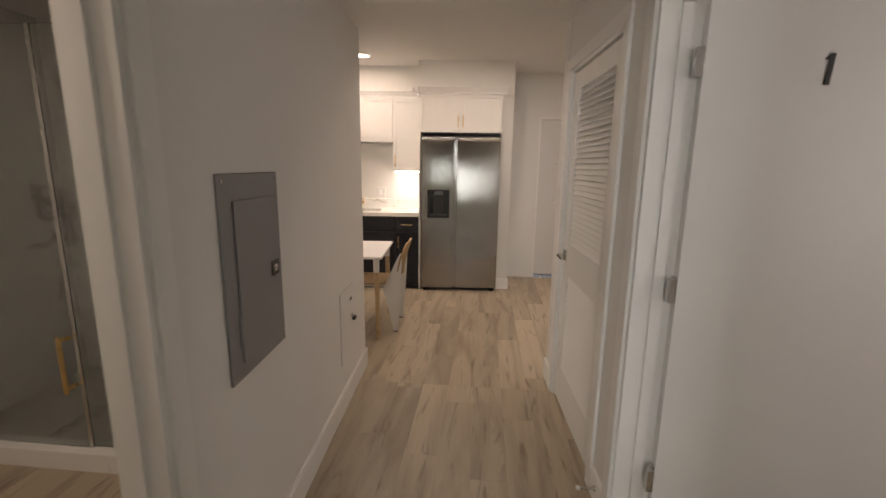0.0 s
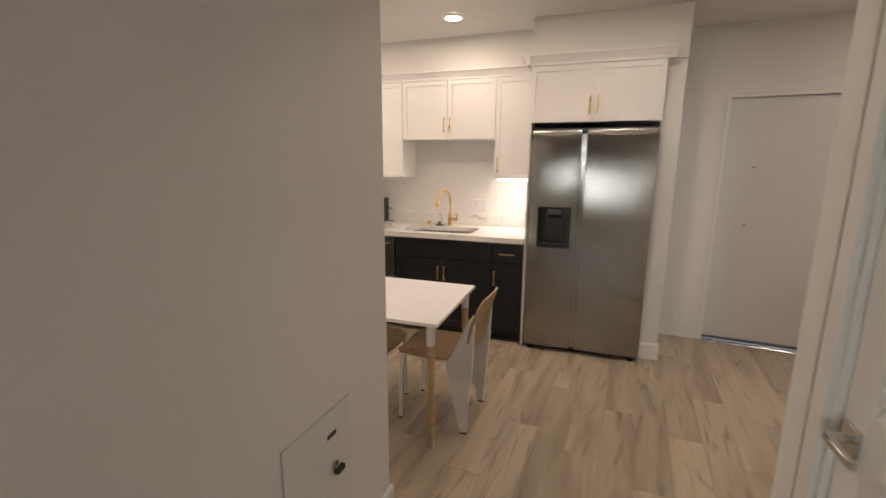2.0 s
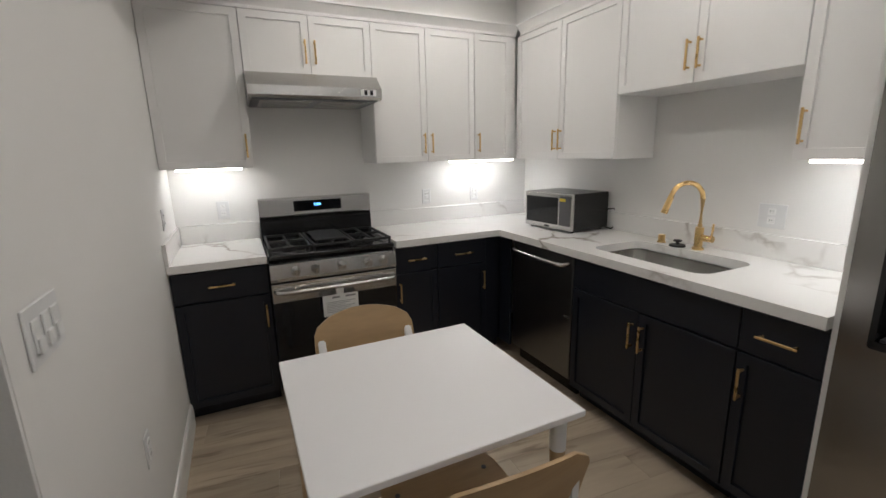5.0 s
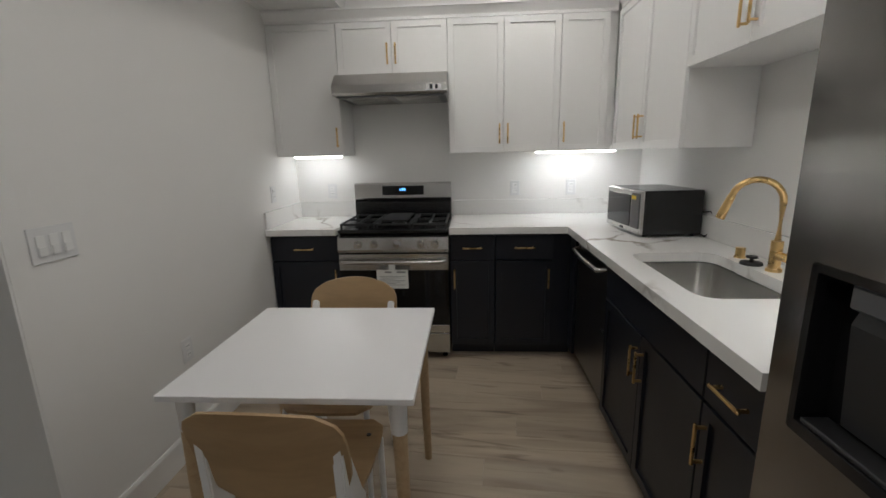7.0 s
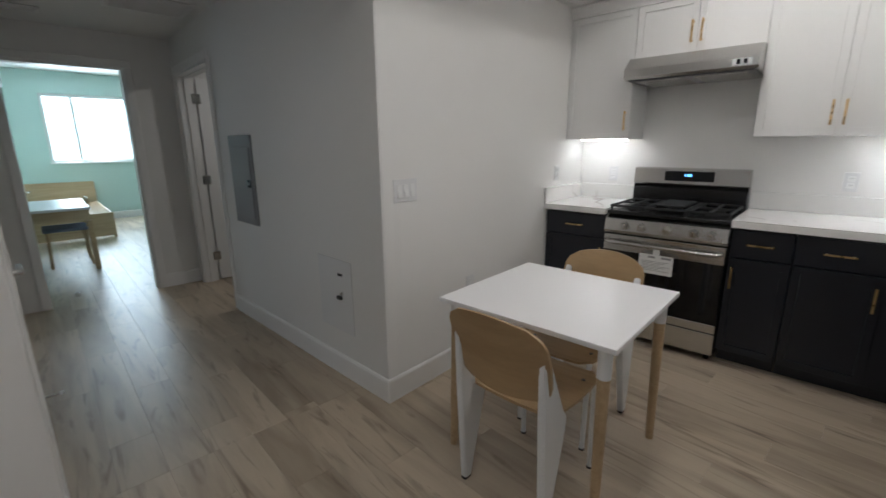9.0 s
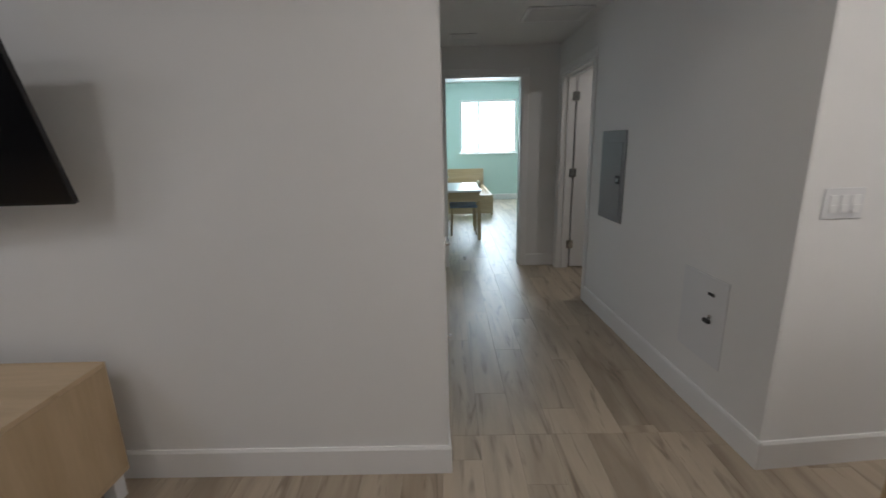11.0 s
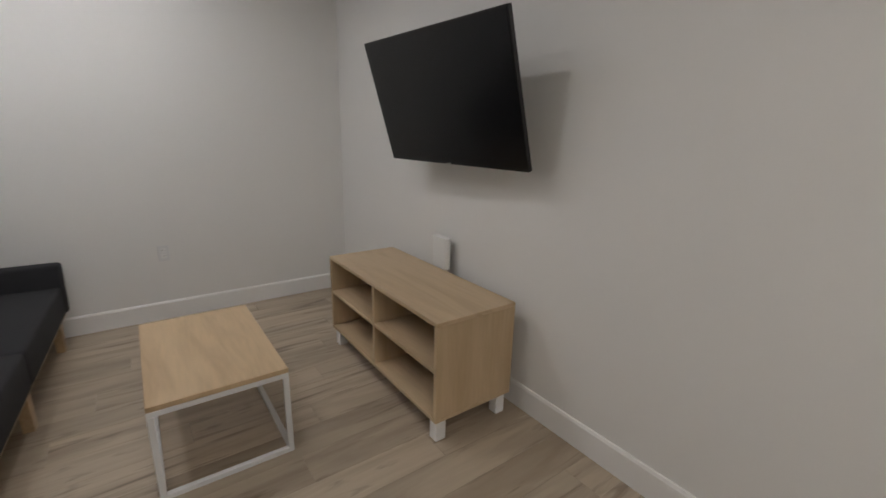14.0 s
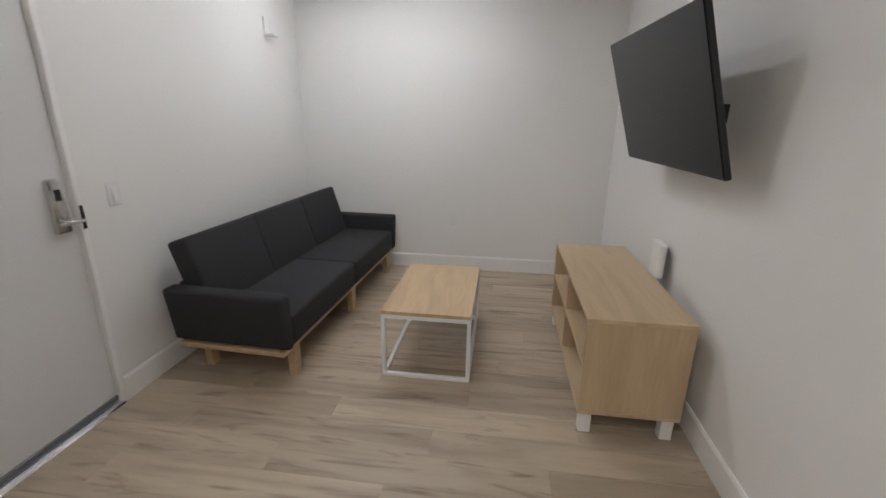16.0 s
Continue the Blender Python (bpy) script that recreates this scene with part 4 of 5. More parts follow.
for a, b, c, d in ((DX0 - 0.004, DX0 + 0.012, DZ0, DZ1), (DX1 - 0.012, DX1 + 0.004, DZ0, DZ1), (DX0, DX1, DZ1 - 0.012, DZ1 + 0.004), (DX0, DX1, DZ0 - 0.004, DZ0 + 0.02)):
    bx(fb, a, b, -0.001, 0.055, c, d)
part("dispenser_frame", fb, BLACK, f1, "black dispenser frame")
part("dispenser_paddle", prism(bmesh.new(), [(0.050, DZ0 + 0.04), (0.042, DZ0 + 0.04), (0.028, DZ1 - 0.09), (0.050, DZ1 - 0.04)], "x", DX0 + 0.06, DX1 - 0.06), DARKPLASTIC, f1, "grey dispenser paddle")
part("dispenser_head", box(DX0 + 0.075, DX1 - 0.075, 0.004, 0.055, DZ1 - 0.055, DZ1 - 0.014, 0.004), GREYPLASTIC, f1, "satin dispenser nozzle")
part("drip_tray", box(DX0 + 0.02, DX1 - 0.02, 0.004, 0.055, DZ0 + 0.0205, DZ0 + 0.03, 0.002), DARKPLASTIC, f1, "grey drip tray")
for x0, x1 in ((-fw + 0.02, SPL - 0.03), (SPL + 0.05, fw - 0.02)):
    pts = [(x0 + (x1 - x0) * i / 10, 0.0015 + 0.005 * abs(2 * i / 10 - 1) ** 3, 1.799 - 0.030 * math.sin(math.pi * i / 10) ** 0.6) for i in range(11)]
    part("crease", tube(bmesh.new(), pts, 0.0042, 6), CHROME, rf, "polished crease near the door top", True)
part("kick_grille", box(-fw + 0.01, fw - 0.01, 0.06, 0.10, 0.004, 0.044), BLACK, rf, "black kick grille")
for sx in (-fw + 0.05, fw - 0.05):
    part("foot", rod(bmesh.new(), (sx, 0.045, 0.0), (sx, 0.045, 0.044), 0.022), BLACK, rf)

# microwave
mw = thing("microwave", (-1.78, 6.19, CZ1), 5, "small stainless and black microwave oven on the worktop", "microwave")
part("body", box(-0.225, 0.225, -0.14, 0.185, 0.012, 0.255, 0.006), BLACK, mw)
part("front", box(-0.225, 0.225, -0.165, -0.141, 0.012, 0.255, 0.005), STEELX, mw, "stainless front frame")
part("glass_door", box(-0.205, 0.10, -0.1685, -0.1655, 0.045, 0.225, 0.002), BLACKGLASS, mw, "black glass door")
part("keypad", box(0.115, 0.21, -0.1685, -0.1655, 0.045, 0.24, 0.002), GREYPLASTIC, mw, "dark keypad")
part("sticker", box(0.12, 0.17, -0.1700, -0.1690, 0.205, 0.225), YELLOW, mw, "yellow sticker")
part("logo_plate", box(-0.02, 0.02, -0.1672, -0.1655, 0.020, 0.034), BLACK, mw)
for sx in (-0.19, 0.19):
    for sy in (-0.12, 0.15):
        part("foot", rod(bmesh.new(), (sx, sy, 0), (sx, sy, 0.0125), 0.012), RUBBER, mw)

cord = tube(bmesh.new(), [(0.20, 0.185, 0.13), (0.25, 0.21, 0.14), (0.275, 0.215, 0.10), (0.28, 0.20, 0.03), (0.26, 0.18, 0.006), (0.18, 0.20, 0.006)], 0.0045, 8)
part("power_cord", cord, RUBBER, mw, "black power cord", True)

# outlets and switches
def plate(name, place, turn, w, h, label, category, kind):
    t = thing(name, place, turn, label, category)
    part("cover_plate", box(-w / 2, w / 2, -0.006, -0.0003, -h / 2, h / 2, 0.002), PLATE, t)
    if kind == "outlet":
        for s in (-0.021, 0.021):
            o = part("socket", box(-0.0165, 0.0165, -0.0085, -0.0062, s - 0.015, s + 0.015, 0.003), PLASTICW, t)
            bm = bmesh.new()
            for dx in (-0.006, 0.006):
                bx(bm, dx - 0.001, dx + 0.001, -0.0092, -0.0087, s - 0.003, s + 0.006)
            part("slot", bm, INK, o)
    else:
        n = int(kind)
        for i in range(n):
            c = (i - (n - 1) / 2) * 0.046
            part("rocker", box(c - 0.0165, c + 0.0165, -0.0105, -0.0062, -0.033, 0.033, 0.002), PLASTICW, t)
            part("toggle", box(c - 0.014, c + 0.014, -0.0145, -0.0107, -0.034, -0.004, 0.001), PLASTICW, t)
    return t


for oy in (4.02, 5.47, 5.90):
    plate("wall_outlet", (XS, oy, 1.145), 90, 0.072, 0.115, "white duplex wall outlet above the backsplash", "outlet", "outlet")
plate("wall_outlet", (-0.58, YB, 1.145), 0, 0.12, 0.115, "white double-gang wall outlet above the backsplash", "outlet", "outlet")
plate("wall_outlet", (-2.11, YK, 1.165), 180, 0.072, 0.115, "white wall outlet on the kitchen side wall", "outlet", "outlet")
plate("wall_outlet", (-1.01, YK, 0.515), 180, 0.072, 0.115, "white wall outlet low on the kitchen side wall", "outlet", "outlet")
plate("light_switch", (-0.465, YK, 1.160), 180, 0.165, 0.118, "white three-gang rocker switch plate on the wall", "light switch", "3")
living = [plate("light_switch", (2.50, YE, 1.07), 0, 0.072, 0.118, "white single rocker switch beside the entry door", "light switch", "1")]
living.append(plate("wall_outlet", (XF, 5.20, 0.505), -90, 0.072, 0.115, "white wall outlet low on the living room wall", "outlet", "outlet"))

# ---- dining set ----
tb = thing("dining_table", (-0.612, 4.568, 0), 0.0, "square white laminate table with beech legs", "table")
TZ = 0.742
part("tabletop", box(-0.372, 0.372, -0.387, 0.387, TZ - 0.021, TZ, 0.002), LAMINATE, tb)
for sx in (-1, 1):
    for sy in (-1, 1):
        lx, ly = sx * 0.318, sy * 0.333
        lg = part("leg", rod(bmesh.new(), (lx * 1.03, ly * 1.03, 0.0), (lx, ly, 0.60), 0.017, 0.0235, 18), BEECH, tb, "round tapered beech leg", True)
        part("leg_collar", rod(bmesh.new(), (lx, ly, 0.60), (lx, ly, TZ - 0.0215), 0.0245, 0.0255, 18), WHITEMETAL, lg, "white metal leg collar", True)
part("apron", box(-0.30, 0.30, -0.012, 0.012, TZ - 0.05, TZ - 0.022), WHITEMETAL, tb, "white steel brace under the top")


def chair():
    c = thing("dining_chair", (0, 0, 0), 0, "oak plywood chair with white steel blade legs", "chair", "chairs at the square table")
    # bent seat
    nx, ny = 10, 8
    bm = bmesh.new()

    def seat_z(u, v):
        return 0.452 + 0.016 * (u - 0.45) ** 2 * 4 * (1 if u < 0.45 else 0.3) - 0.012 * max(0, u - 0.8) / 0.2 - 0.008 * (1 - v * v)
    top, bot = [], []
    for i in range(nx + 1):
        u = i / nx
        x = 0.015 + 0.425 * u
        w = 0.19 + 0.012 * math.sin(math.pi * u)
        if u > 0.85:
            w -= 0.05 * ((u - 0.85) / 0.15) ** 2
        if u < 0.15:
            w -= 0.035 * ((0.15 - u) / 0.15) ** 2
        rt, rb = [], []
        for j in range(ny + 1):
            v = -1 + 2 * j / ny
            z = seat_z(u, v)
            rt.append(bm.verts.new((x, v * w, z)))
            rb.append(bm.verts.new((x, v * w, z - 0.012)))
        top.append(rt)
        bot.append(rb)
    close(bm, top, bot)
    part("seat", bm, PLY, c, "", True)
    # bent back
    bm = bmesh.new()
    top, bot = [], []
    nz = 9
    for i in range(nz + 1):
        u = i / nz
        z = 0.535 + 0.275 * u
        w = 0.205 + 0.010 * math.sin(math.pi * u)
        if u > 0.78:
            w -= 0.055 * ((u - 0.78) / 0.22) ** 2.2
        if u < 0.2:
            w -= 0.03 * ((0.2 - u) / 0.2) ** 2
        rt, rb = [], []
        for j in range(ny + 1):
            v = -1 + 2 * j / ny
            zz = z + 0.022 * (1 - v * v) * (1 if u > 0.5 else -1) * abs(2 * u - 1)
            x = -0.012 - 0.075 * u - 0.028 * (1 - v * v) + 0.012 * math.sin(math.pi * u)
            rt.append(bm.verts.new((x, v * w, zz)))
            rb.append(bm.verts.new((x - 0.011, v * w, zz)))
        top.append(rt)
        bot.append(rb)
    close(bm, top, bot)
    part("backrest", bm, PLY, c, "", True)
    for s in (-1, 1):
        y0, y1 = sorted((s * 0.172, s * 0.202))
        bl = bmesh.new()
        prism(bl, [(-0.018, 0.008), (0.018, 0.008), (0.105, 0.37), (0.110, 0.43), (0.085, 0.46), (-0.025, 0.70), (-0.048, 0.735), (-0.060, 0.72), (-0.048, 0.43)], "y", y0, y1)
        bmesh.ops.bevel(bl, geom=bl.edges[:], offset=0.005, segments=2, affect="EDGES")
        lg = part("rear_leg", bl, WHITEMETAL, c, "white steel blade leg", True)
        part("leg_pad", box(-0.018, 0.018, y0 + 0.004, y1 - 0.004, 0.0, 0.009), RUBBER, lg, "black foot pad")
        fl = tube(bmesh.new(), [(0.415, s * 0.172, 0.008), (0.405, s * 0.172, 0.39), (0.392, s * 0.168, 0.418), (0.36, s * 0.160, 0.428), (0.06, s * 0.165, 0.425)], 0.0115, 10)
        lg = part("front_leg", fl, WHITEMETAL, c, "thin white steel tube leg", True)
        part("leg_pad", rod(bmesh.new(), (0.415, s * 0.172, 0.0), (0.415, s * 0.172, 0.009), 0.013), RUBBER, lg, "black foot pad")
        for bxx in (0.10, 0.34):
            part("bolt", rod(bmesh.new(), (bxx, s * 0.150, seat_z((bxx - 0.015) / 0.425, s * 0.75) - 0.001), (bxx, s * 0.150, seat_z((bxx - 0.015) / 0.425, s * 0.75) + 0.003), 0.008), GREYPLASTIC, c, "dark seat bolt", True)
    part("crossbar", rod(bmesh.new(), (0.08, -0.171, 0.425), (0.08, 0.171, 0.425), 0.011), WHITEMETAL, c, "", True)
    return c


def close(bm, top, bot):
    n, m = len(top) - 1, len(top[0]) - 1
    for i in range(n):
        for j in range(m):
            bm.faces.new((top[i][j], top[i + 1][j], top[i + 1][j + 1], top[i][j + 1]))
            bm.faces.new((bot[i][j], bot[i][j + 1], bot[i + 1][j + 1], bot[i + 1][j]))
    for i in range(n):
        bm.faces.new((top[i][0], bot[i][0], bot[i + 1][0], top[i + 1][0]))
        bm.faces.new((top[i][m], top[i + 1][m], bot[i + 1][m], bot[i][m]))
    for j in range(m):
        bm.faces.new((top[0][j], top[0][j + 1], bot[0][j + 1], bot[0][j]))
        bm.faces.new((top[n][j], bot[n][j], bot[n][j + 1], top[n][j + 1]))
    bmesh.ops.recalc_face_normals(bm, faces=bm.faces[:])


ch = chair()
ch.matrix_world = pose(-1.064, 4.545, 0, 0, 0, -2)
copy_thing(ch, TURN @ pose(-0.147, 4.592, 0, 0, 0, 178))

turned(*[ob for ob in bpy.data.objects if ob not in before and ob.parent is None and ob not in living and ob.name != "dining_chair.001"])

# ---- living room ----
# television, tilted down on a wall bracket
tv = thing("television", (2.872, 3.945, 1.248), -176.5, "large flat black television tilted on a wall bracket", "television")
tilt = Matrix.Rotation(radians(17), 4, "X")
for nm, bm, mt, lb in (("casing", box(-0.530, 0.530, -0.022, 0.004, 0.0, 0.645, 0.003), BLACK, "black plastic casing"),
                       ("screen", box(-0.523, 0.523, -0.0245, -0.0225, 0.012, 0.638), SCREEN, "dark glossy screen"),
                       ("back_cover", box(-0.42, 0.42, 0.0045, 0.03, 0.05, 0.40, 0.01), BLACK, "black back cover"),
                       ("logo_plate", box(-0.02, 0.02, -0.0255, -0.0225, 0.003, 0.009), CHROME, "small pale badge")):
    bm.transform(tilt)
    part(nm, bm, mt, tv, lb)
part("wall_bracket", prism(bmesh.new(), [(0.0, 0.20), (0.150, 0.20), (0.150, 0.28), (-0.04, 0.28)], "x", -0.16, 0.16), IRON, tv, "black steel bracket")

# media bench
mb = thing("media_bench", (3.03, 4.110, 0), 180, "oak veneer media bench with four open shelves", "media bench")
L2, D2 = 0.612, 0.232
Z0, Z1 = 0.115, 0.612
part("top", box(-L2, L2, -D2, D2, Z1 - 0.020, Z1, 0.0015), OAKV, mb)
part("bottom", box(-L2, L2, -D2, D2, Z0, Z0 + 0.020, 0.0015), OAKV, mb)
for s in (-1, 1):
    a, b = sorted((s * L2, s * (L2 - 0.020)))
    part("side_panel", box(a, b, -D2, D2, Z0 + 0.0205, Z1 - 0.0205, 0.001), OAKSIDE, mb)
part("divider", box(-0.010, 0.010, -D2 + 0.002, D2 - 0.012, Z0 + 0.0205, Z1 - 0.0205), OAKSIDE, mb)
part("back_panel", box(-L2 + 0.02, L2 - 0.02, D2 - 0.010, D2 - 0.003, Z0 + 0.0205, Z1 - 0.0205), OAKV, mb)
for a, b in ((-L2 + 0.0205, -0.0105), (0.0105, L2 - 0.0205)):
    part("shelf", box(a, b, -D2 + 0.002, D2 - 0.012, 0.362, 0.382, 0.001), OAKV, mb)
for sx in (-1, 1):
    for sy in (-1, 1):
        lx, ly = sx * (L2 - 0.045), sy * (D2 - 0.045)
        part("leg", box(lx - 0.028, lx + 0.028, ly - 0.028, ly + 0.028, 0.0, Z0 - 0.0005, 0.003), WHITEMETAL, mb, "square white leg")

ro = thing("wifi_router", (3.085, 3.850, Z1), 178, "white upright wifi router on the media bench", "router")
bm = bmesh.new()
prism(bm, rounded(0.150, 0.040, 0.018, 5), "z", 0.0, 0.185)
part("shell", bm, PLASTICW, ro, "", True)
part("rear_panel", box(-0.05, 0.05, 0.0228, 0.026, 0.01, 0.16), GREYPLASTIC, ro, "grey rear panel")

# coffee table
ct = thing("coffee_table", (3.167, 5.136, 0), 0, "oak-topped coffee table on white steel cube frame", "coffee table")
A, B, H = 0.415, 0.255, 0.415
part("tabletop", box(-A, A, -B, B, H - 0.022, H, 0.0015), OAKTOP, ct)
q = 0.011
for sy in (-1, 1):
    for z in (q, H - 0.022 - q - 0.0005):
        part("rail", box(-A, A, sy * (B - q) - q, sy * (B - q) + q, z - q, z + q, 0.001), WHITEMETAL, ct, "white square steel tube")
for sx in (-1, 1):
    for z in (q, H - 0.022 - q - 0.0005):
        part("rail", box(sx * (A - q) - q, sx * (A - q) + q, -B + 2 * q, B - 2 * q, z - q, z + q, 0.001), WHITEMETAL, ct, "white square steel tube")
    for sy in (-1, 1):
        part("leg", box(sx * (A - q) - q, sx * (A - q) + q, sy * (B - q) - q, sy * (B - q) + q, 2 * q, H - 0.022 - 2 * q - 0.001, 0.001), WHITEMETAL, ct)


# sofa
def cushion(bm, x0, x1, y0, y1, z0, z1, r=0.02):
    return bx(bm, x0, x1, y0, y1, z0, z1, r, 3)


so = thing("sofa", (3.595, 6.18, 0), -2.5, "charcoal cloth sofa with slim arms and light wood legs", "sofa")
SL, SF, SBK = 1.06, -0.365, 0.28
part("base_frame", box(-SL + 0.03, SL - 0.03, SF + 0.02, SBK + 0.02, 0.185, 0.215, 0.004), BEECH, so, "light wood base frame")
for x0, x1 in ((-SL + 0.105, -0.02), (-0.016, SL - 0.105)):
    bm = bmesh.new()
    cushion(bm, x0, x1, SF, SBK - 0.04, 0.217, 0.405, 0.022)
    part("seat_cushion", bm, CLOTH, so, "", True)
third = (2 * SL - 0.19) / 3
for i in range(3):
    x0 = -SL + 0.095 + third * i
    bm = bmesh.new()
    cushion(bm, x0 + 0.002, x0 + third - 0.002, -0.065, 0.065, 0.0, 0.445, 0.022)
    bm.transform(Matrix.Translation((0, 0.155, 0.365)) @ Matrix.Rotation(radians(-17), 4, "X"))
    part("back_cushion", bm, CLOTH, so, "", True)
bm = bmesh.new()
bx(bm, -SL + 0.10, SL - 0.10, SBK - 0.02, SBK + 0.02, 0.217, 0.55)
bm.transform(Matrix.Translation((0, 0.0, 0)))
part("back_frame", bm, CLOTH, so)
for s in (-1, 1):
    a, b = sorted((s * SL, s * (SL - 0.10)))
    bm = bmesh.new()
    cushion(bm, a, b, SF - 0.01, SBK + 0.055, 0.217, 0.545, 0.022)
    for v in bm.verts:
        if v.co.z < 0.30:
            v.co.x -= s * 0.05 * (0.30 - v.co.z) / 0.085 * (1 if abs(v.co.x) > SL - 0.05 else 0.0)
    part("armrest", bm, CLOTH, so, "slim upholstered armrest", True)
for lx in (-SL + 0.18, 0.0, SL - 0.18):
    for ly in (SF + 0.05, SBK - 0.05):
        part("leg", prism(bmesh.new(), [(lx - 0.028, 0), (lx + 0.028, 0), (lx + 0.034, 0.1848), (lx - 0.034, 0.1848)], "y", ly - 0.022, ly + 0.022), BEECH, so, "light wood leg")

# bracket high on the entry wall
bm = bmesh.new()
bx(bm, 4.11, 4.17, YE - 0.016, YE - 0.0005, 2.06, 2.19, 0.003)
bx(bm, 4.08, 4.18, YE - 0.10, YE - 0.017, 2.045, 2.065, 0.003)
solid("wall_bracket", bm, PLASTICW, "small white plastic bracket high on the wall", "bracket", "thing")

# ---- hall fittings ----
ep = thing("electrical_panel", (XL, 2.165, 1.140), 90, "grey metal electrical panel set in the hall wall", "electrical panel")
part("trim_plate", box(-0.20, 0.20, -0.010, -0.0005, -0.327, 0.327, 0.003), GREYPANEL, ep)
part("panel_door", box(-0.13, 0.165, -0.0165, -0.0105, -0.275, 0.245, 0.002), GREYPANEL, ep)
lt = part("latch", box(0.095, 0.155, -0.0215, -0.017, -0.045, 0.010, 0.003), BLACK, ep, "black slide latch")
part("lock_face", box(0.113, 0.138, -0.0235, -0.0217, -0.030, -0.006, 0.001), CHROME, lt)
for sx, sz in ((-0.18, 0.305), (0.18, 0.305), (-0.18, -0.305), (0.18, -0.305)):
    part("screw", rod(bmesh.new(), (sx, -0.0100, sz), (sx, -0.0125, sz), 0.006), CHROME, ep)
part("side_hinge", box(-0.139, -0.131, -0.0150, -0.0105, -0.22, -0.12), GREYPANEL, ep)

ap = thing("access_panel", (XL, 3.335, 0.520), 90, "white painted flush access panel with key in lock", "access panel")
# grey rim painted as the shadow gap round the panel door
part("frame", box(-0.175, 0.175, -0.0035, -0.0005, -0.225, 0.225, 0.0012), mat("panel_gap_shade", (0.55, 0.54, 0.53), 0.5), ap)
part("panel_door", box(-0.1725, 0.1725, -0.0058, -0.0037, -0.2225, 0.2225, 0.001), PLATE, ap)
part("slot", box(0.035, 0.085, -0.0072, -0.0060, 0.125, 0.142, 0.001), IRON, ap, "dark finger slot")
kb = rod(bmesh.new(), (0.072, -0.0060, 0.020), (0.072, -0.014, 0.020), 0.011, 0.010, 16)
part("lock_cylinder", kb, CHROME, ap, "small steel lock", True)
part("key", box(0.050, 0.095, -0.034, -0.0145, -0.010, 0.012, 0.004), IRON, ap, "black-headed key")

turned(ep, ap, by=LEFT)

vt = thing("ceiling_vent", (0.17, 1.70, LOW), 0, "white return air grille in the hall ceiling", "vent", kind="")
part("backing", box(-0.245, 0.245, -0.195, 0.195, -0.003, -0.0005), GASKET, vt, "dark duct backing")
fb = bmesh.new()
for a, b, c, d in ((-0.25, -0.222, -0.20, 0.20), (0.222, 0.25, -0.20, 0.20), (-0.222, 0.222, -0.20, -0.178), (-0.222, 0.222, 0.178, 0.20)):
    bx(fb, a, b, c, d, -0.014, -0.0035)
part("frame", fb, TRIM, vt)
bm_s = box(-0.2215, 0.2215, -0.006, 0.006, -0.013, -0.0045)
vs_me = mesh_of("vent_slat", bm_s, TRIM)
for i in range(16):
    s = new("slat", vs_me)
    s.parent = vt
    s.location = (0, -0.17 + i * 0.0227, 0)
sv = thing("ceiling_vent", (0.87, 1.05, LOW), 0, "small white supply air grille in the hall ceiling", "vent")
part("backing", box(-0.125, 0.125, -0.075, 0.075, -0.003, -0.0005), GASKET, sv, "dark duct backing")
fb = bmesh.new()
for a, b, c, d in ((-0.13, -0.11, -0.08, 0.08), (0.11, 0.13, -0.08, 0.08), (-0.11, 0.11, -0.08, -0.062), (-0.11, 0.11, 0.062, 0.08)):
    bx(fb, a, b, c, d, -0.012, -0.0035)
part("frame", fb, TRIM, sv)
small_me = mesh_of("vent_slat", box(-0.1095, 0.1095, -0.005, 0.005, -0.011, -0.0045), TRIM)
for i in range(6):
    o = new("slat", small_me)
    o.parent = sv
    o.location = (0, -0.05 + i * 0.02, 0)
hp = thing("ceiling_hatch", (0.10, 3.10, LOW), 0, "white painted flush ceiling access hatch in the hall", "hatch")
part("frame", box(-0.19, 0.19, -0.22, 0.22, -0.007, -0.0005, 0.002), TRIM, hp)
part("hatch_door", box(-0.17, 0.17, -0.20, 0.20, -0.011, -0.0072, 0.001), TRIM, hp)
part("latch", rod(bmesh.new(), (0.13, 0.16, -0.0135), (0.13, 0.16, -0.0112), 0.008), IRON, hp)

# the fitting at (0.55, 4.95) is made up, to go with the added hall lamp
for dx, dy in DOWNLIGHTS:
    d = thing("downlight", (dx, dy, HIGH), 0, "round white recessed ceiling downlight, lit", "downlight", "ceiling downlights")
    rb = bmesh.new()
    bmesh.ops.create_cone(rb, cap_ends=False, segments=32, radius1=0.062, radius2=0.085, depth=0.012, matrix=Matrix.Translation((0, 0, -0.0065)))
    part("trim_ring", rb, TRIM, d, "", True)
    part("lens", rod(bmesh.new(), (0, 0, -0.010), (0, 0, -0.004), 0.064, 0.064, 32), DISC, d, "glowing diffuser lens")

# ---- bathroom, seen past its open door ----
solid("bathroom_tile_back", box(-2.28, -0.295, 3.475, 3.505, 0, LOW), MARBLE, "pale veined marble shower wall", "tile wall")
solid("bathroom_tile_side", box(-2.28, -2.25, 2.50, 3.475, 0, LOW), MARBLE, "pale veined marble shower side wall", "tile wall")
solid("bathroom_tile_near", box(-0.325, -0.2955, 2.50, 3.475, 0, LOW), MARBLE, "pale veined marble shower side wall", "tile wall")
solid("shower_floor", box(-2.25, -0.325, 2.60, 3.475, -0.006, 0.02), MARBLE, "pale shower floor", "floor")
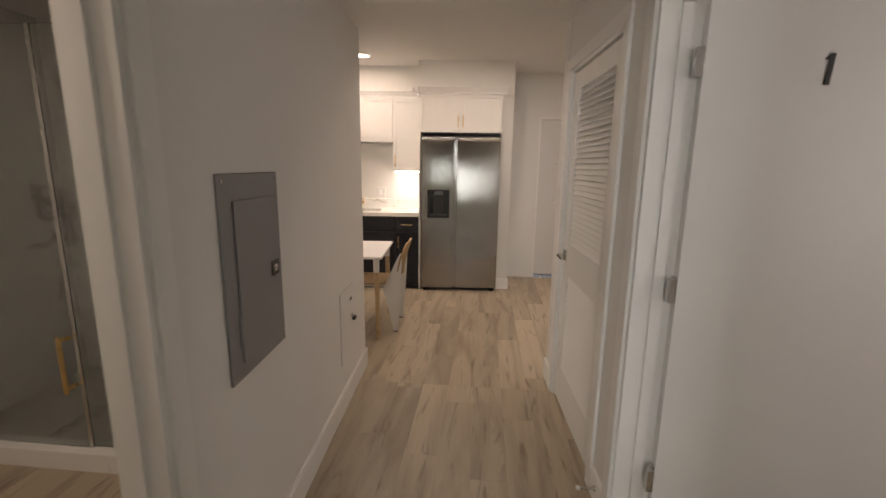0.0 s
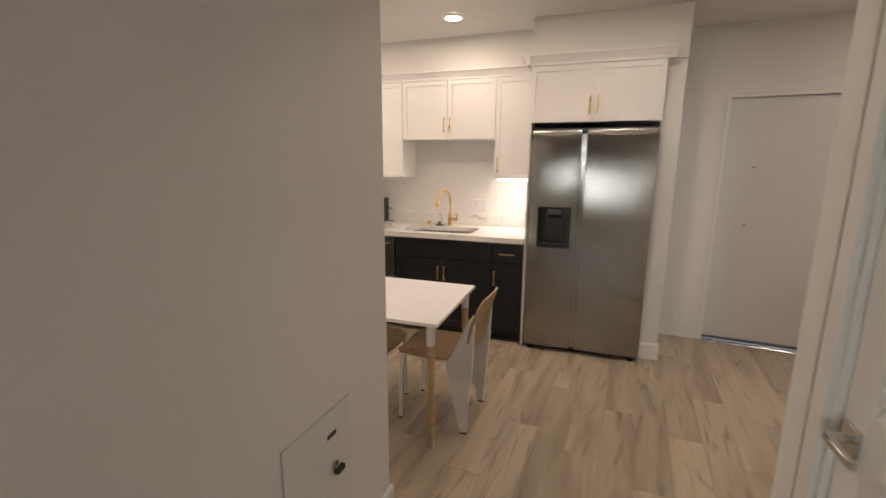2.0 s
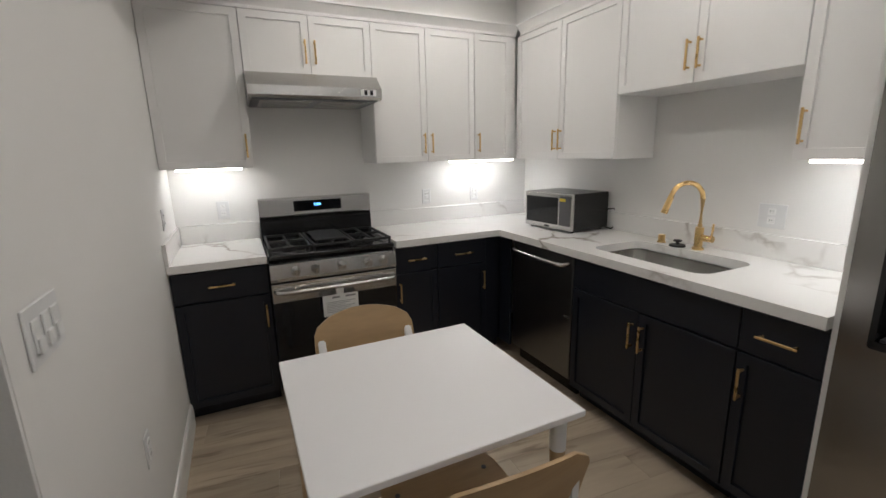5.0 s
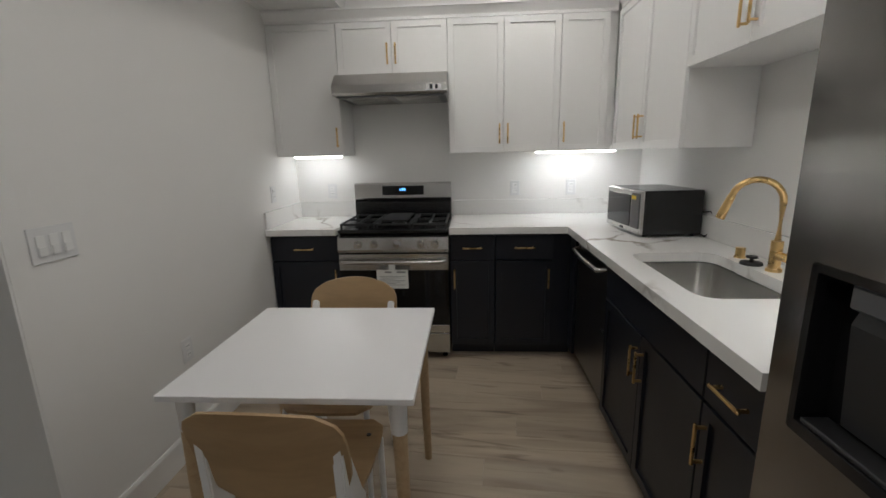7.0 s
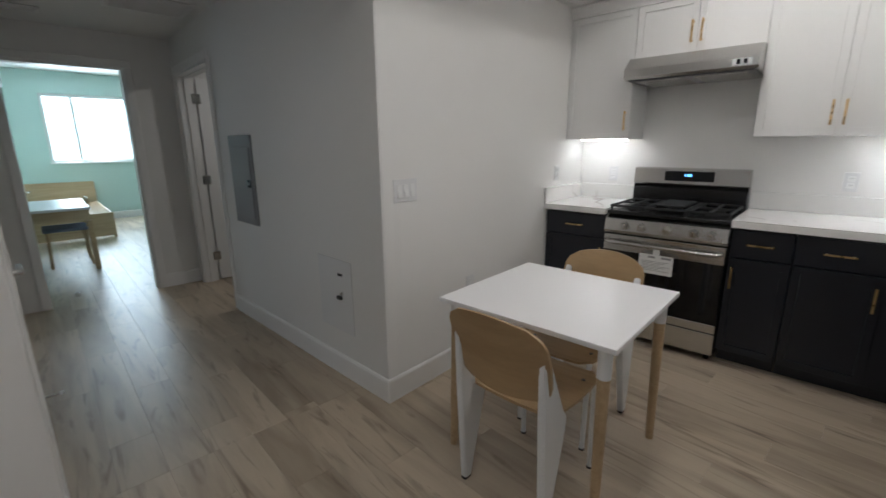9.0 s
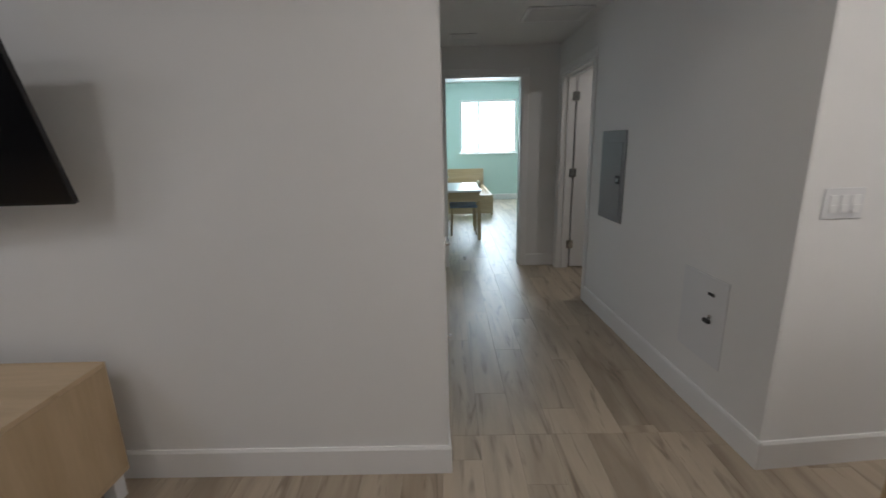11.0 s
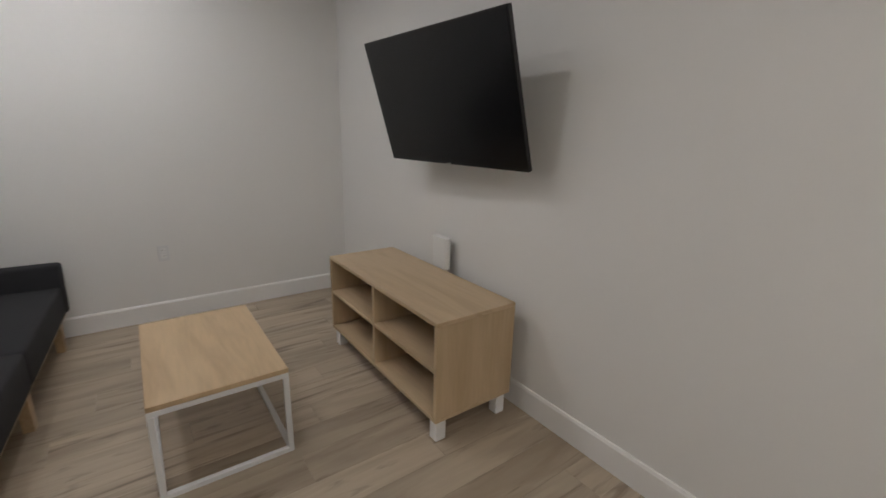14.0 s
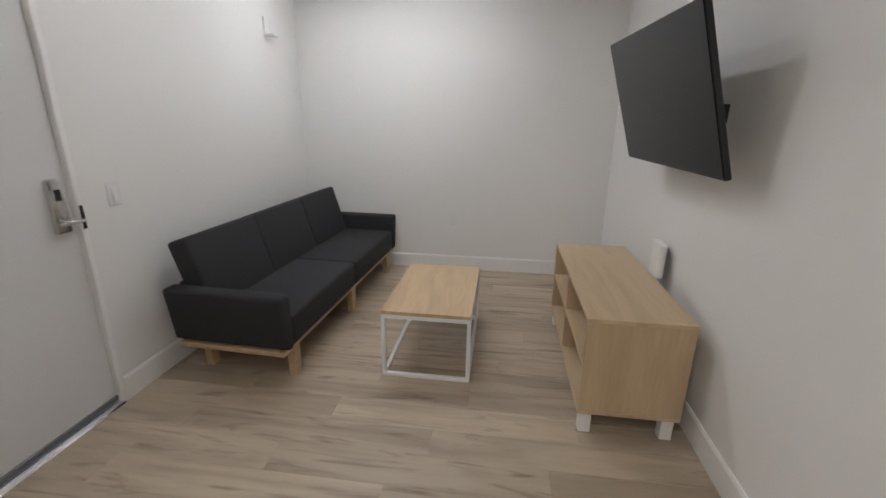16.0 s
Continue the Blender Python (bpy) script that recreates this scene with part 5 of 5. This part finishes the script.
solid("shower_curb", box(-2.25, -0.325, 2.50, 2.60, -0.006, 0.10, 0.004), QUARTZ, "white stone shower curb", "curb", "thing")
gd = thing("shower_door", (-1.30, 2.55, 0.10), 0, "frameless clear glass shower door with gold handle", "shower door")
part("fixed_glass", box(-0.95, -0.02, -0.005, 0.005, 0.0, 1.95, 0.001), SHOWER, gd)
part("door_glass", box(0.0, 0.96, -0.005, 0.005, 0.012, 1.95, 0.001), SHOWER, gd)
hb = bmesh.new()
for z in (0.34, 0.58):
    rod(hb, (-0.04, -0.005, z), (-0.04, -0.06, z), 0.010)
rod(hb, (-0.04, -0.06, 0.32), (-0.04, -0.06, 0.60), 0.011)
part("pull_handle", hb, GOLD, gd, "brushed gold pull handle", True)
part("edge_seal", box(-0.019, -0.001, -0.007, 0.007, 0.0, 1.95), CHROME, gd)
solid("strike_plate", box(-0.262, -0.225, 1.6685, 1.6712, 0.93, 1.01, 0.001), CHROME, "satin metal strike plate on the bathroom jamb", "strike plate", "thing")

# ---- bedroom beyond the hall ----
wd = thing("window_1", ((WX0 + WX1) / 2, -5.26, (WZ0 + WZ1) / 2), 0, "white vinyl sliding window with bright daylight", "window", kind="structure")
w2, h2 = (WX1 - WX0) / 2, (WZ1 - WZ0) / 2
wf = bmesh.new()
bx(wf, -w2, -w2 + 0.05, -0.04, 0.04, -h2, h2, 0.003)
bx(wf, w2 - 0.05, w2, -0.04, 0.04, -h2, h2, 0.003)
bx(wf, -w2 + 0.05, w2 - 0.05, -0.04, 0.04, -h2, -h2 + 0.05, 0.003)
bx(wf, -w2 + 0.05, w2 - 0.05, -0.04, 0.04, h2 - 0.05, h2, 0.003)
bx(wf, 0.20, 0.25, -0.03, 0.03, -h2 + 0.05, h2 - 0.05, 0.003)
part("window_frame", wf, TRIM, wd)
for a, b in ((-w2 + 0.05, 0.20), (0.25, w2 - 0.05)):
    p = part("pane", box(a, b, -0.004, 0.004, -h2 + 0.05, h2 - 0.05), PANE, wd)
    p.visible_shadow = False
part("window_sill", box(-w2 - 0.02, w2 + 0.02, 0.045, 0.11, -h2 - 0.025, -h2, 0.003), TRIM, wd)
solid("backdrop", box(-70, 70, -62.2, -62, -10, 60), HORIZON, "bright hazy daylight sky far outside", "backdrop")
hill = bmesh.new()
prism(hill, [(-60, -3.1), (60, -3.1), (60, -2.0), (38, -1.2), (20, -1.8), (6, -1.0), (-8, -1.7), (-25, -0.9), (-44, -1.6), (-60, -1.2)], "y", -58, -56)
solid("far_trees", hill, mat("far_foliage", (0.20, 0.27, 0.20), 0.9, vary=0.3, scale=0.3, fine=4), "pale hazy tree line far outside", "backdrop")

bd = thing("bed", (0.68, -4.0, 0), 0, "light oak bed frame with slats and no mattress", "bed")
part("headboard", box(-0.52, 0.52, -1.18, -1.14, 0.05, 0.76, 0.004), OAKV, bd)
part("footboard", box(-0.52, 0.52, 1.08, 1.11, 0.04, 0.40, 0.004), OAKV, bd)
for s in (-1, 1):
    a, b = sorted((s * 0.52, s * 0.49))
    part("side_rail", box(a, b, -1.139, 1.079, 0.10, 0.38, 0.003), OAKV, bd)
    for yy in (-1.12, 1.095):
        part("leg", box(s * 0.50 - 0.02, s * 0.50 + 0.02, yy - 0.012, yy + 0.012, 0.0, 0.05), OAKV, bd)
sl = mesh_of("bed_slat", box(-0.489, 0.489, -0.035, 0.035, 0.36, 0.375, 0.002), BEECH)
for i in range(14):
    o = new("slat", sl)
    o.parent = bd
    o.location = (0, -1.05 + i * 0.16, 0)
dk = thing("desk", (0.90, -1.33, 0), 0, "light oak desk with white top edge", "desk")
part("tabletop", box(-0.34, 0.34, -0.60, 0.60, 0.705, 0.735, 0.002), LAMINATE, dk)
part("apron", box(-0.32, 0.32, -0.57, 0.57, 0.58, 0.704, 0.002), OAKV, dk)
for sx in (-1, 1):
    for sy in (-1, 1):
        part("leg", box(sx * 0.31 - 0.025, sx * 0.31 + 0.025, sy * 0.56 - 0.025, sy * 0.56 + 0.025, 0.0, 0.579, 0.003), BEECH, dk)
dc = thing("desk_chair", (0.80, -1.28, 0), 0, "light wooden desk chair with blue-grey seat", "chair")
part("seat", box(-0.21, 0.21, -0.21, 0.21, 0.43, 0.47, 0.012, 2), BLUESEAT, dc)
for sx in (-1, 1):
    for sy in (-1, 1):
        part("leg", rod(bmesh.new(), (sx * 0.19, sy * 0.18, 0), (sx * 0.17, sy * 0.17, 0.43), 0.014, 0.018), BEECH, dc)
    part("back_post", rod(bmesh.new(), (-0.20, sx * 0.18, 0.45), (-0.25, sx * 0.18, 0.80), 0.014), BEECH, dc)
part("backrest", box(-0.262, -0.238, -0.19, 0.19, 0.68, 0.80, 0.008, 2), BEECH, dc)
ac = thing("air_conditioner", (1.30, -3.4, 2.25), -90, "white wall-mounted split air conditioner", "air conditioner")
part("shell", box(-0.42, 0.42, -0.20, -0.001, 0.0, 0.29, 0.03, 3), PLASTICW, ac, "", True)
part("outlet_flap", box(-0.38, 0.38, -0.204, -0.201, 0.03, 0.08), GREYPLASTIC, ac)
solid("door_stop", rod(bmesh.new(), (0.85, 0.30, 0.0), (0.85, 0.30, 0.035), 0.022), CHROME, "small metal door stop on the floor", "door stop", "thing")

# ---- plank floor, laid last ----
solid("floor_base", box(-2.95, 4.81, -5.32, 6.82, -0.12, -0.0065), GASKET, "dark underlay beneath the floor planks", "floor")
floor = thing("floor", (0, 0, 0), 0, "grey-brown oak-look vinyl plank floor", "floor", kind="structure")
PW, PL = 0.178, 1.22
cache = {}


def plank(x0, x1, y0, y1):
    key = (round(x1 - x0, 3), round(y1 - y0, 3))
    if key not in cache:
        g = 0.0007
        b = bmesh.new()
        w, d = x1 - x0 - g, y1 - y0 - g
        e = 0.0009
        lo = [b.verts.new((sx * w / 2, sy * d / 2, -0.006)) for sx, sy in ((-1, -1), (1, -1), (1, 1), (-1, 1))]
        mid = [b.verts.new((sx * w / 2, sy * d / 2, -0.0007)) for sx, sy in ((-1, -1), (1, -1), (1, 1), (-1, 1))]
        up = [b.verts.new((sx * (w / 2 - e), sy * (d / 2 - e), 0.0)) for sx, sy in ((-1, -1), (1, -1), (1, 1), (-1, 1))]
        for p, q in ((lo, mid), (mid, up)):
            for i in range(4):
                b.faces.new((p[i], p[(i + 1) % 4], q[(i + 1) % 4], q[i]))
        b.faces.new(up)
        cache[key] = mesh_of("plank", b, PLANK)
    o = new("plank", cache[key])
    o.parent = floor
    o.location = ((x0 + x1) / 2, (y0 + y1) / 2, 0)


def lay(X0, X1, Yl, Yh, first=0):
    i0 = math.floor((X0 + 3) / PW)
    i1 = math.ceil((X1 + 3) / PW)
    for i in range(i0, i1):
        a, b = max(X0, -3 + i * PW), min(X1, -3 + (i + 1) * PW)
        if b - a < 0.004:
            continue
        y = -8.0 + (i * 0.437 % 1.0) * PL
        while y < Yh:
            lo, hi = max(y, Yl), min(y + PL, Yh)
            if hi - lo > 0.01:
                plank(a, b, lo, hi)
            y += PL


lay(-0.60, 1.30, -5.20, 3.56)
lay(-2.75, 4.69, 3.56, 6.69)
side = bmesh.new()
for (X0, X1, Yl, Yh) in ((-2.28, -0.60, 0.5, 2.5), (-1.9, -0.60, -5.2, 0.46), (1.30, 3.80, 0.58, 3.66)):
    x = X0
    while x < X1 - 0.01:
        bx(side, x + 0.0006, min(x + PW, X1) - 0.0006, Yl, Yh, -0.006, 0.0)
        x += PW
tagged(part("plank", side, PLANK, floor), kind="stuff")
